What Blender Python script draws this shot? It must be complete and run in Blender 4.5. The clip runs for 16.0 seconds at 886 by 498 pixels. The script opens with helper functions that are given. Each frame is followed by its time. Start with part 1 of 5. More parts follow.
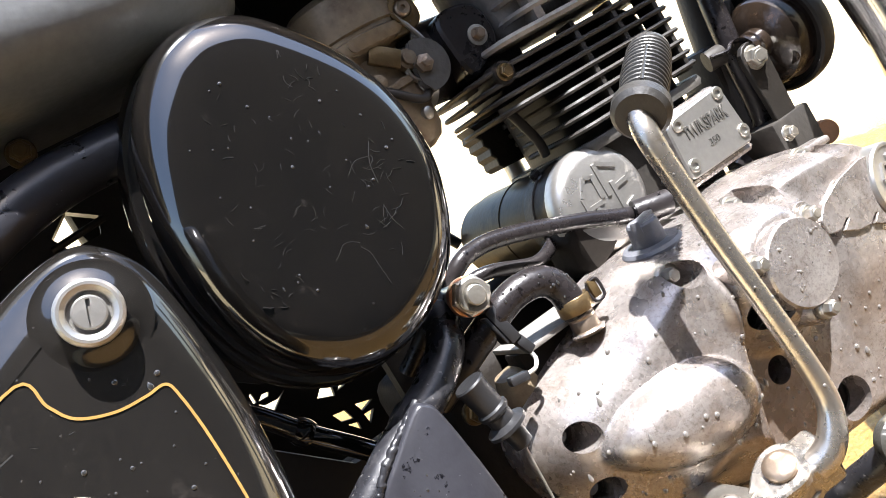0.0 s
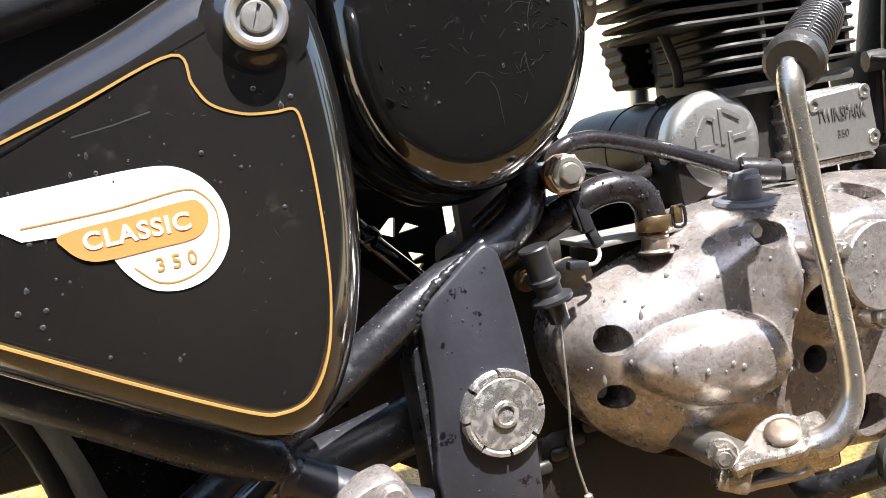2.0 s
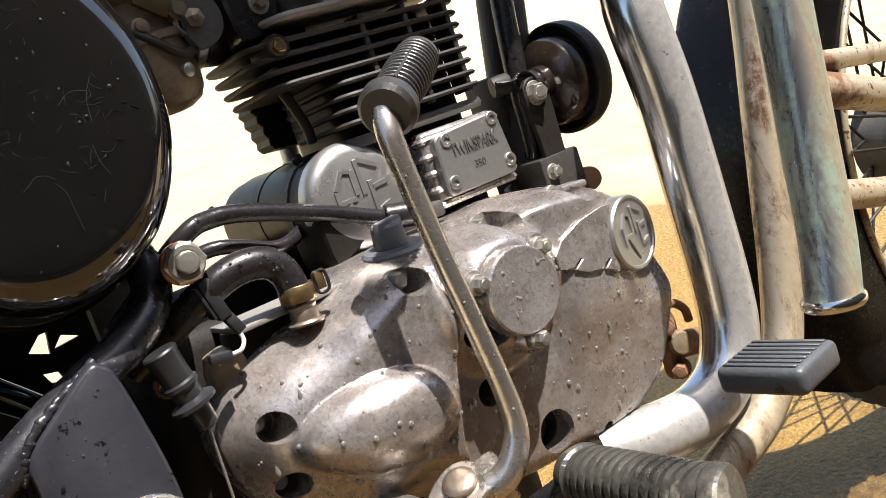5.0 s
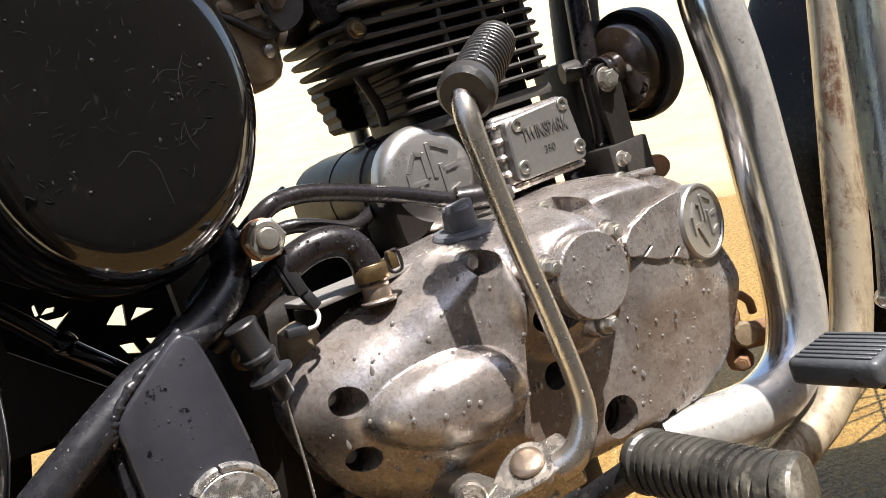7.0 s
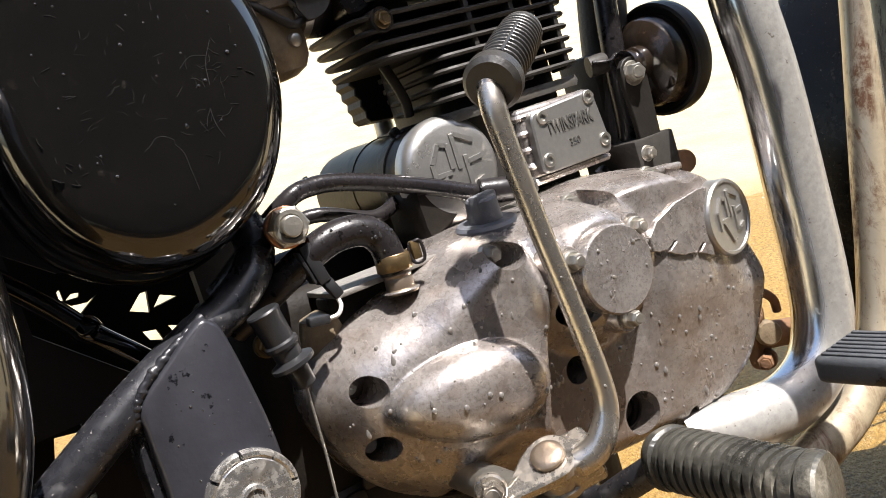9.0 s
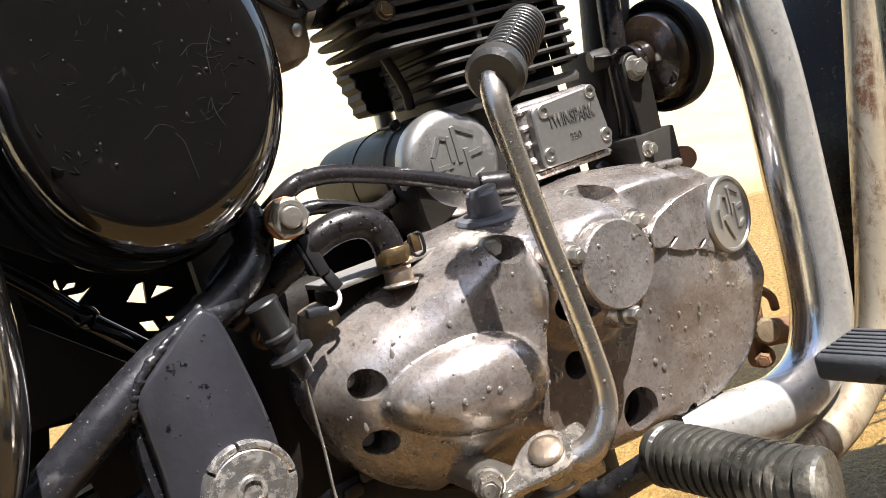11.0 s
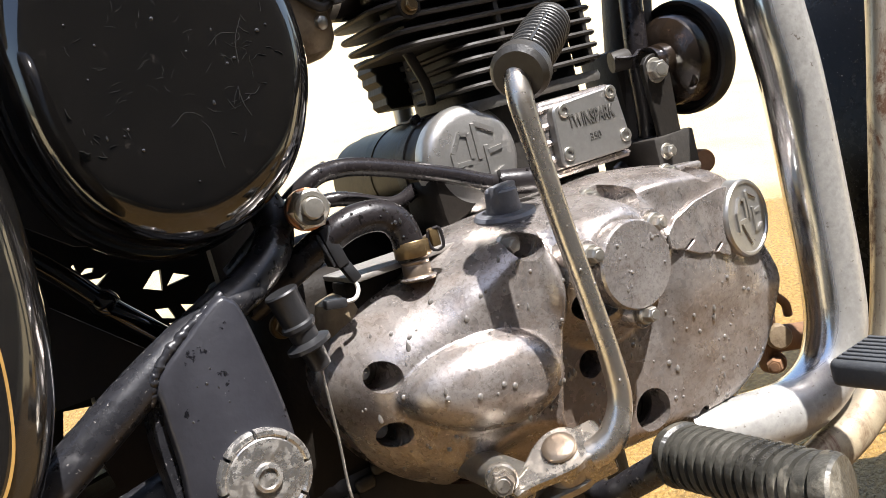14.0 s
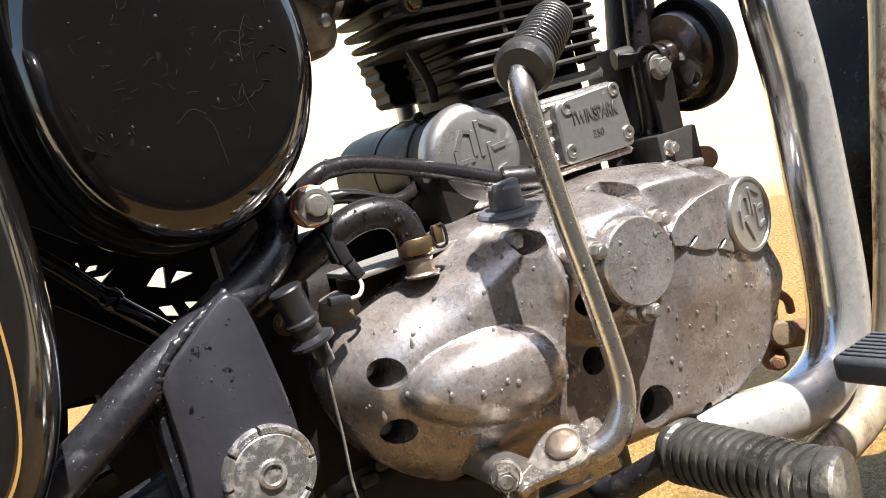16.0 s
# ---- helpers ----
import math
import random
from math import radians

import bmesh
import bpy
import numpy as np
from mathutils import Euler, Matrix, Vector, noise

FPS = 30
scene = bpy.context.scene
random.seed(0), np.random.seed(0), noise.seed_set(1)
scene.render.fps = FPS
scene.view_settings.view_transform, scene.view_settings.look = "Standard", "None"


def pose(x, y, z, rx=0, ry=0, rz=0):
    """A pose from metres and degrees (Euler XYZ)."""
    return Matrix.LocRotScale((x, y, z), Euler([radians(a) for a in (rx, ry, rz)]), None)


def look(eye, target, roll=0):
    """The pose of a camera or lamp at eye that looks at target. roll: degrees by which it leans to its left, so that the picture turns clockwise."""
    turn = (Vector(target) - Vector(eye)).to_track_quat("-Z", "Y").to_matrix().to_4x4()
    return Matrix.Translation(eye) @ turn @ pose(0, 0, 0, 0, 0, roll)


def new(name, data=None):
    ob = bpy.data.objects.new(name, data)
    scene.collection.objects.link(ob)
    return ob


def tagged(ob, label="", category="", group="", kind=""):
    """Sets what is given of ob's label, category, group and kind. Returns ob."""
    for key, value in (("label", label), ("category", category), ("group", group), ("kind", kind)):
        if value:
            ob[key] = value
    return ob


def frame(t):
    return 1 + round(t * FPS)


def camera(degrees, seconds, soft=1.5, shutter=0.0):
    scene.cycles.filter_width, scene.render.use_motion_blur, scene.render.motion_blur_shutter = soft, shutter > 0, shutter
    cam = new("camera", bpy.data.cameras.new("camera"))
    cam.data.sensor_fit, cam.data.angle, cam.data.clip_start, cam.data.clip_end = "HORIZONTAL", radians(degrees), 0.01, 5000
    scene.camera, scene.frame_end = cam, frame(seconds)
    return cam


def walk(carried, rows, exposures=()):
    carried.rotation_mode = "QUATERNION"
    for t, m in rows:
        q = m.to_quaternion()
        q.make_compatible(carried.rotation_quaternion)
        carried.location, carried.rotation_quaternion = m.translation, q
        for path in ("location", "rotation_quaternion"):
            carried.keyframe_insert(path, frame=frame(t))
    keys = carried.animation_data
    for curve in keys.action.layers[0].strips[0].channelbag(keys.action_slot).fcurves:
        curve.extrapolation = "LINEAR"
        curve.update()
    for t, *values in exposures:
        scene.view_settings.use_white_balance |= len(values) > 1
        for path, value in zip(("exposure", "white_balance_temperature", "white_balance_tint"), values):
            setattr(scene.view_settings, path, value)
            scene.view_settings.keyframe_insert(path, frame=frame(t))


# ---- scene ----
cam = camera(54.5, 16.0, soft=0.65)
# the motorcycle leans on its side stand; all its measures are in its own upright frame
LEAN = pose(0, 0, 0, -12.0, 0, 0)
ROWS = [
    (0.0, -0.2920, -0.4926, 0.5441, 84.99, 30.80, -25.25),
    (0.5, -0.3134, -0.4905, 0.5432, 84.46, 30.86, -24.87),
    (1.0, -0.3193, -0.5000, 0.5327, 83.60, 24.13, -22.33),
    (1.5, -0.3351, -0.5015, 0.5140, 83.21, 12.34, -18.98),
    (2.0, -0.3299, -0.5046, 0.5098, 82.91, 9.52, -18.74),
    (2.5, -0.3060, -0.5159, 0.5021, 82.14, 8.21, -20.91),
    (3.0, -0.2563, -0.5220, 0.5066, 80.42, 11.51, -28.40),
    (3.2, -0.2383, -0.5224, 0.5104, 80.20, 14.87, -32.59),
    (5.3, -0.2534, -0.5037, 0.5059, 81.41, 19.09, -35.78),
    (5.5, -0.2562, -0.5026, 0.5053, 81.40, 18.60, -34.79),
    (6.0, -0.2608, -0.5037, 0.5083, 81.50, 18.17, -33.53),
    (6.5, -0.2626, -0.5041, 0.5087, 81.75, 18.17, -32.59),
    (7.0, -0.2640, -0.5046, 0.5094, 81.69, 18.05, -32.30),
    (7.5, -0.2640, -0.5045, 0.5078, 81.86, 17.70, -31.77),
    (8.0, -0.2658, -0.5043, 0.5074, 81.97, 17.50, -31.37),
    (8.5, -0.2658, -0.5035, 0.5078, 81.86, 17.37, -31.10),
    (9.0, -0.2654, -0.5022, 0.5071, 81.89, 17.31, -30.77),
    (11.5, -0.2678, -0.4989, 0.5049, 81.61, 16.36, -30.83),
    (12.0, -0.2713, -0.4986, 0.5041, 81.70, 15.84, -30.54),
    (12.5, -0.2767, -0.4989, 0.5048, 81.72, 14.85, -30.14),
    (13.0, -0.2772, -0.4980, 0.5047, 81.75, 14.57, -29.82),
    (13.5, -0.2757, -0.4973, 0.5050, 81.64, 14.57, -29.98),
    (14.0, -0.2733, -0.4979, 0.5060, 81.69, 15.07, -30.20),
    (14.5, -0.2736, -0.4985, 0.5050, 81.67, 15.39, -30.11),
    (15.0, -0.2735, -0.4973, 0.5055, 81.55, 15.25, -30.35),
    (15.5, -0.2742, -0.4982, 0.5048, 81.68, 15.33, -30.07),
    (16.0, -0.2746, -0.4983, 0.5058, 81.59, 15.16, -30.08),
]
EXPOSURES = [(0.0, 2.20, 6300, 12), (1.5, 2.05, 6350, 12), (2.6, 1.76, 6350, 12), (5.3, 1.27, 6700, 12), (16.0, 1.46, 6500, 12)]
walk(cam, [(t, LEAN @ pose(x, y, z, rx, ry, rz)) for t, x, y, z, rx, ry, rz in ROWS], EXPOSURES)

# ---- light ----
SUN_DIR = (LEAN.to_3x3() @ Vector((0.020, -0.057, 0.115))).normalized()  # towards the sun
world = bpy.data.worlds.new("sky")
scene.world = world
world.use_nodes = True
wn = world.node_tree.nodes
sky = wn.new("ShaderNodeTexSky")
sky.sky_type, sky.sun_disc = "NISHITA", False
sky.dust_density, sky.air_density = 2.0, 1.2
sky.sun_elevation = math.asin(SUN_DIR.z)
sky.sun_rotation = math.atan2(SUN_DIR.x, SUN_DIR.y)
world.node_tree.links.new(sky.outputs[0], wn["Background"].inputs[0])
wn["Background"].inputs[1].default_value = 0.11
sun_data = bpy.data.lights.new("sun", "SUN")
sun_data.energy, sun_data.angle, sun_data.color = 5.4, radians(0.53), (1.0, 0.985, 0.97)
sun = new("sun", sun_data)
sun.matrix_world = look(SUN_DIR * 10, (0, 0, 0))


# ---- materials ----
def material(name, base, rough=0.5, metal=0.0, other=None, big=8.0, small=120.0, mix=0.5, bump=0.0, bump_scale=250.0,
             rough_var=0.0, coat=0.0, spec=0.5, stain=None, stain_scale=25.0, stain_lo=0.55, stain_hi=0.7, stain_rough=None, speck=None, speck_scale=520.0, speck_lo=0.66):
    """A surface with variation at two scales, an optional third colour in stains, and fine relief."""
    m = bpy.data.materials.new(name)
    m.use_nodes = True
    nt = m.node_tree
    N, L = nt.nodes, nt.links
    b = N["Principled BSDF"]
    b.inputs["Roughness"].default_value = rough
    b.inputs["Metallic"].default_value = metal
    b.inputs["Coat Weight"].default_value = coat
    b.inputs["Coat Roughness"].default_value = 0.03
    b.inputs["Specular IOR Level"].default_value = spec
    co = N.new("ShaderNodeTexCoord")

    def noise_node(scale, detail=4.0):
        n = N.new("ShaderNodeTexNoise")
        n.inputs["Scale"].default_value, n.inputs["Detail"].default_value = scale, detail
        L.new(co.outputs["Object"], n.inputs["Vector"])
        return n

    other = other or tuple(c * 0.75 for c in base)
    n1, n2 = noise_node(big, 5.0), noise_node(small, 3.0)
    add = N.new("ShaderNodeMath")
    add.operation = "MULTIPLY_ADD"
    L.new(n2.outputs[0], add.inputs[0])
    add.inputs[1].default_value = 0.5
    L.new(n1.outputs[0], add.inputs[2])
    ramp = N.new("ShaderNodeMapRange")
    ramp.inputs[1].default_value, ramp.inputs[2].default_value = 0.75 - mix * 0.4, 0.75 + mix * 0.4
    L.new(add.outputs[0], ramp.inputs[0])
    mc = N.new("ShaderNodeMix")
    mc.data_type = "RGBA"
    mc.inputs[6].default_value, mc.inputs[7].default_value = (*base, 1), (*other, 1)
    L.new(ramp.outputs[0], mc.inputs[0])
    colour = mc.outputs[2]
    rsrc = None
    if rough_var:
        rr = N.new("ShaderNodeMapRange")
        rr.inputs[1].default_value, rr.inputs[2].default_value = 0.4, 1.0
        rr.inputs[3].default_value, rr.inputs[4].default_value = max(rough - rough_var, 0.02), min(rough + rough_var, 1)
        L.new(add.outputs[0], rr.inputs[0])
        rsrc = rr.outputs[0]
    if stain:
        n3 = noise_node(stain_scale, 8.0)
        n3.inputs["Roughness"].default_value = 0.65
        sr = N.new("ShaderNodeMapRange")
        sr.inputs[1].default_value, sr.inputs[2].default_value = stain_lo, stain_hi
        L.new(n3.outputs[0], sr.inputs[0])
        mc2 = N.new("ShaderNodeMix")
        mc2.data_type = "RGBA"
        mc2.inputs[7].default_value = (*stain, 1)
        L.new(sr.outputs[0], mc2.inputs[0])
        L.new(colour, mc2.inputs[6])
        colour = mc2.outputs[2]
        if stain_rough is not None:
            mr = N.new("ShaderNodeMix")
            mr.inputs[2].default_value, mr.inputs[3].default_value = rough, stain_rough
            if rsrc:
                L.new(rsrc, mr.inputs[2])
            L.new(sr.outputs[0], mr.inputs[0])
            rsrc = mr.outputs[0]
            if metal:
                mm = N.new("ShaderNodeMix")
                mm.inputs[2].default_value, mm.inputs[3].default_value = metal, 0.0
                L.new(sr.outputs[0], mm.inputs[0])
                L.new(mm.outputs[0], b.inputs["Metallic"])
    if speck:
        n5 = noise_node(speck_scale, 2.0)
        ps = N.new("ShaderNodeMapRange")
        ps.inputs[1].default_value, ps.inputs[2].default_value = speck_lo, speck_lo + 0.05
        L.new(n5.outputs[0], ps.inputs[0])
        mc3 = N.new("ShaderNodeMix")
        mc3.data_type = "RGBA"
        mc3.inputs[7].default_value = (*speck, 1)
        L.new(ps.outputs[0], mc3.inputs[0])
        L.new(colour, mc3.inputs[6])
        colour = mc3.outputs[2]
    L.new(colour, b.inputs["Base Color"])
    if rsrc:
        L.new(rsrc, b.inputs["Roughness"])
    if bump:
        n4 = noise_node(bump_scale, 4.0)
        bp = N.new("ShaderNodeBump")
        bp.inputs["Strength"].default_value, bp.inputs["Distance"].default_value = bump, 0.001
        L.new(n4.outputs[0], bp.inputs["Height"])
        L.new(bp.outputs[0], b.inputs["Normal"])
    return m


def cast_cover_material(name, light, mid, brown, metal, rough):
    """Cast aluminium, dulled, pitted and stained brown by oil and road dirt."""
    mt = bpy.data.materials.new(name)
    mt.use_nodes = True
    N, L = mt.node_tree.nodes, mt.node_tree.links
    b = N["Principled BSDF"]
    co = N.new("ShaderNodeTexCoord")

    def nz(scale, detail, rg=0.55, dist=0.0):
        n = N.new("ShaderNodeTexNoise")
        n.inputs["Scale"].default_value, n.inputs["Detail"].default_value, n.inputs["Roughness"].default_value, n.inputs["Distortion"].default_value = scale, detail, rg, dist
        L.new(co.outputs["Object"], n.inputs["Vector"])
        return n.outputs[0]

    def rng(src, lo, hi, a=0.0, z=1.0):
        r = N.new("ShaderNodeMapRange")
        r.inputs[1].default_value, r.inputs[2].default_value, r.inputs[3].default_value, r.inputs[4].default_value = lo, hi, a, z
        L.new(src, r.inputs[0])
        return r.outputs[0]

    def mixc(f, a, z):
        x = N.new("ShaderNodeMix")
        x.data_type = "RGBA"
        L.new(f, x.inputs[0])
        for i, v in ((6, a), (7, z)):
            if isinstance(v, tuple):
                x.inputs[i].default_value = (*v, 1)
            else:
                L.new(v, x.inputs[i])
        return x.outputs[2]

    col = mixc(rng(nz(34, 6), 0.36, 0.66), light, mid)
    grime = rng(nz(14, 10, 0.74, 0.8), 0.45, 0.68, 0.0, 0.50)
    col = mixc(grime, col, brown)
    blotch = rng(nz(75, 8, 0.75, 0.4), 0.46, 0.70, 0.0, 0.50)
    col = mixc(blotch, col, tuple(c * 1.15 for c in brown))
    specks = rng(nz(420, 8, 0.85), 0.48, 0.66, 0.0, 0.72)
    col = mixc(specks, col, tuple(c * 0.35 for c in brown))
    spot = N.new("ShaderNodeVectorMath")
    spot.operation = "DISTANCE"
    L.new(co.outputs["Object"], spot.inputs[0])
    spot.inputs[1].default_value = (-0.015, -0.100, 0.305)
    edge = N.new("ShaderNodeMath")
    edge.operation = "MULTIPLY_ADD"
    L.new(nz(26, 8, 0.7, 0.5), edge.inputs[0])
    edge.inputs[1].default_value = 0.13
    L.new(spot.outputs["Value"], edge.inputs[2])
    col = mixc(rng(edge.outputs[0], 0.155, 0.085, 0.0, 0.65), col, tuple(c * 1.5 for c in brown))
    pale = rng(nz(150, 5, 0.6), 0.62, 0.78, 0.0, 0.4)
    col = mixc(pale, col, tuple(min(c * 1.35, 1) for c in light))
    L.new(col, b.inputs["Base Color"])
    L.new(rng(grime, 0, 1, metal, metal * 0.35), b.inputs["Metallic"])
    L.new(rng(nz(60, 6), 0.3, 0.7, rough - 0.08, rough + 0.12), b.inputs["Roughness"])
    bp = N.new("ShaderNodeBump")
    bp.inputs["Strength"].default_value, bp.inputs["Distance"].default_value = 0.35, 0.0007
    L.new(nz(260, 8, 0.7), bp.inputs["Height"])
    L.new(bp.outputs[0], b.inputs["Normal"])
    return mt


def plated_tube_material(name, clear, clear_rough, clear_metal, dust, dust_rough, dust_lit_side, patch, lo, hi, dust_metal=0.05, patch_lo=0.50):
    """Plating clear on one side of a tube, dusty and painted lit on the other, with patches of a third surface along
    it.
    """
    mt = bpy.data.materials.new(name)
    mt.use_nodes = True
    N, L = mt.node_tree.nodes, mt.node_tree.links
    b = N["Principled BSDF"]
    co = N.new("ShaderNodeTexCoord")
    mp = N.new("ShaderNodeMapping")
    mp.inputs["Scale"].default_value = (1.0, 1.0, 0.22)
    L.new(co.outputs["Object"], mp.inputs["Vector"])

    def nz(scale, detail, src, rg=0.6, dist=0.0):
        n = N.new("ShaderNodeTexNoise")
        n.inputs["Scale"].default_value, n.inputs["Detail"].default_value, n.inputs["Roughness"].default_value, n.inputs["Distortion"].default_value = scale, detail, rg, dist
        L.new(src, n.inputs["Vector"])
        return n.outputs[0]

    def rng(src, a0, a1, z0=0.0, z1=1.0):
        r = N.new("ShaderNodeMapRange")
        r.inputs[1].default_value, r.inputs[2].default_value, r.inputs[3].default_value, r.inputs[4].default_value = a0, a1, z0, z1
        L.new(src, r.inputs[0])
        return r.outputs[0]

    def calc(op, x, y):
        m = N.new("ShaderNodeMath")
        m.operation = op
        for i, v in ((0, x), (1, y)):
            if isinstance(v, (int, float)):
                m.inputs[i].default_value = v
            else:
                L.new(v, m.inputs[i])
        return m.outputs[0]

    def mixed(f, x, y, kind="RGBA"):
        m = N.new("ShaderNodeMix")
        m.data_type = kind
        ia, ib, io = (6, 7, 2) if kind == "RGBA" else (2, 3, 0)
        L.new(f, m.inputs[0])
        for i, v in ((ia, x), (ib, y)):
            if isinstance(v, tuple):
                m.inputs[i].default_value = (*v, 1)
            elif isinstance(v, (int, float)):
                m.inputs[i].default_value = v
            else:
                L.new(v, m.inputs[i])
        return m.outputs[io]

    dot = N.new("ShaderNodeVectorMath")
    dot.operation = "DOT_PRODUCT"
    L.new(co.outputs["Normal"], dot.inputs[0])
    dot.inputs[1].default_value = dust_lit_side
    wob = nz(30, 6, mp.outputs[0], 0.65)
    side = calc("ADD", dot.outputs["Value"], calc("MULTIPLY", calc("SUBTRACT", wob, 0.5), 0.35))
    dust_lit = rng(side, lo, hi)
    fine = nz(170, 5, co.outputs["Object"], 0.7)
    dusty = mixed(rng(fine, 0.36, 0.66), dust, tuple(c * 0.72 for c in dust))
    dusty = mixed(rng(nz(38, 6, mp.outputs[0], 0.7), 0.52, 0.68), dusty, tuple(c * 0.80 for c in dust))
    col = mixed(dust_lit, clear, dusty)
    rough = mixed(dust_lit, clear_rough, dust_rough, "FLOAT")
    metal = mixed(dust_lit, clear_metal, dust_metal, "FLOAT")
    if patch:
        f = calc("MULTIPLY", rng(nz(34, 9, mp.outputs[0], 0.72, 1.5), patch_lo, patch_lo + 0.12), rng(nz(120, 6, co.outputs["Object"], 0.7), 0.35, 0.55))
        col = mixed(f, col, patch)
        metal = mixed(f, metal, 0.2, "FLOAT")
        rough = mixed(f, rough, 0.5, "FLOAT")
    pits = rng(nz(260, 3, co.outputs["Object"]), 0.66, 0.72, 0.0, 0.75)
    col = mixed(pits, col, (0.10, 0.075, 0.05))
    L.new(col, b.inputs["Base Color"])
    L.new(rough, b.inputs["Roughness"])
    L.new(metal, b.inputs["Metallic"])
    bp = N.new("ShaderNodeBump")
    bp.inputs["Strength"].default_value, bp.inputs["Distance"].default_value = 0.12, 0.0008
    L.new(nz(60, 6, mp.outputs[0], 0.6), bp.inputs["Height"])
    L.new(bp.outputs[0], b.inputs["Normal"])
    return mt


ALU = cast_cover_material("cast_aluminium", (0.50, 0.462, 0.435), (0.38, 0.345, 0.318), (0.116, 0.074, 0.046), 0.74, 0.25)
ALU_DULL = material("dull_grey_casting", (0.12, 0.115, 0.105), 0.55, 0.5, (0.05, 0.047, 0.04), 20, 180, 0.9, 0.5, 300, 0.1,
                    stain=(0.07, 0.055, 0.04), stain_scale=22, stain_lo=0.5, stain_hi=0.7, stain_rough=0.8)
FIN = material("dark_fin_casting", (0.018, 0.0165, 0.015), 0.52, 0.0, (0.044, 0.039, 0.033), 20, 200, 0.9, 0.4, 350, 0.1, spec=0.25)
OIL_SHADE = material("oil_and_shade_black", (0.007, 0.006, 0.0055), 0.6, 0.0, (0.018, 0.014, 0.010), 20, 200, 0.9, 0.4, 300, 0.1, spec=0.15)
FIN_LIGHT = material("grey_fin_casting", (0.33, 0.31, 0.28), 0.5, 0.3, (0.14, 0.125, 0.11), 20, 200, 0.9, 0.4, 350, 0.1)
CHROME = material("worn_chrome", (0.72, 0.70, 0.66), 0.13, 1.0, (0.6, 0.58, 0.53), 12, 240, 0.8, 0.08, 500, 0.06,
                  stain=(0.30, 0.24, 0.16), stain_scale=38, stain_lo=0.62, stain_hi=0.75, stain_rough=0.65)
PLATED = material("worn_plated_steel", (0.52, 0.48, 0.42), 0.25, 0.92, (0.34, 0.30, 0.25), 40, 240, 0.9, 0.3, 140, 0.10,
                  stain=(0.15, 0.105, 0.07), stain_scale=150, stain_lo=0.48, stain_hi=0.82, stain_rough=0.45)
LEVER = material("worn_bright_lever_plating", (0.58, 0.53, 0.465), 0.27, 0.92, (0.42, 0.37, 0.305), 24, 220, 0.8, 0.14, 90, 0.09,
                 stain=(0.27, 0.21, 0.145), stain_scale=90, stain_lo=0.60, stain_hi=0.84)
CHROME_DUST_LIT = plated_tube_material("side_lit_dusty_chrome", (0.60, 0.61, 0.63), 0.16, 1.0, (0.42, 0.405, 0.375), 0.36, (0.66, -0.75, 0.0), None, -0.12, 0.14, 0.45)
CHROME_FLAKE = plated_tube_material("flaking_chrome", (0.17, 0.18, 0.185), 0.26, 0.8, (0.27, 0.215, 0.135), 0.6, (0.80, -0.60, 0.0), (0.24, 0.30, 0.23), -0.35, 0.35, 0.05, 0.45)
ALU_PLATE = material("brushed_plate", (0.46, 0.445, 0.42), 0.33, 0.82, (0.32, 0.305, 0.28), 30, 260, 0.9, 0.15, 500, 0.10,
                     stain=(0.16, 0.13, 0.10), stain_scale=60, stain_lo=0.62, stain_hi=0.78, stain_rough=0.6)
CHROME_RUST = material("rusting_chrome", (0.46, 0.40, 0.29), 0.36, 0.45, (0.36, 0.28, 0.175), 9, 120, 0.8, 0.35, 300, 0.12,
                       stain=(0.13, 0.058, 0.024), stain_scale=17, stain_lo=0.515, stain_hi=0.62, stain_rough=0.85, speck=(0.10, 0.05, 0.025), speck_scale=230, speck_lo=0.62)
STEEL = material("zinc_bolt", (0.52, 0.50, 0.45), 0.34, 0.9, (0.36, 0.33, 0.28), 60, 400, 0.8, 0.2, 600, 0.1,
                 stain=(0.20, 0.13, 0.07), stain_scale=90, stain_lo=0.58, stain_hi=0.75, stain_rough=0.7)
COPPER = material("copper_washer", (0.62, 0.30, 0.16), 0.35, 0.9, (0.45, 0.22, 0.12), 60, 300)
BRASS = material("brass_fitting", (0.24, 0.165, 0.075), 0.36, 0.8, (0.14, 0.095, 0.05), 60, 300, 0.8, 0.3, 400)
RUST = material("rusty_iron", (0.22, 0.11, 0.05), 0.85, 0.1, (0.10, 0.055, 0.03), 40, 250, 0.9, 0.8, 300)
BLACK = material("gloss_black_enamel", (0.0030, 0.0029, 0.0029), 0.07, 0.0, (0.007, 0.006, 0.0052), 12, 300, 0.8, 0.0, 300, 0.04, coat=0.7, spec=0.8,
                 stain=(0.05, 0.043, 0.038), stain_scale=90, stain_lo=0.66, stain_hi=0.92, stain_rough=0.35, speck=(0.035, 0.032, 0.030), speck_scale=620, speck_lo=0.72)
PANEL_PAINT = material("hazed_black_enamel", (0.0060, 0.0056, 0.0053), 0.10, 0.0, (0.013, 0.0115, 0.010), 9, 300, 0.8, 0.0, 300, 0.05, coat=0.6, spec=0.8,
                       stain=(0.05, 0.043, 0.038), stain_scale=70, stain_lo=0.62, stain_hi=0.92, stain_rough=0.35, speck=(0.035, 0.032, 0.030), speck_scale=620, speck_lo=0.72)
ENAMEL_DULL = material("dusty_black_enamel", (0.004, 0.004, 0.0042), 0.24, 0.0, (0.012, 0.011, 0.010), 9, 200, 0.8, 0.1, 200, 0.06, spec=0.25,
                       stain=(0.05, 0.045, 0.04), stain_scale=70, stain_lo=0.62, stain_hi=0.85, stain_rough=0.5, speck=(0.12, 0.11, 0.10), speck_scale=500, speck_lo=0.70)
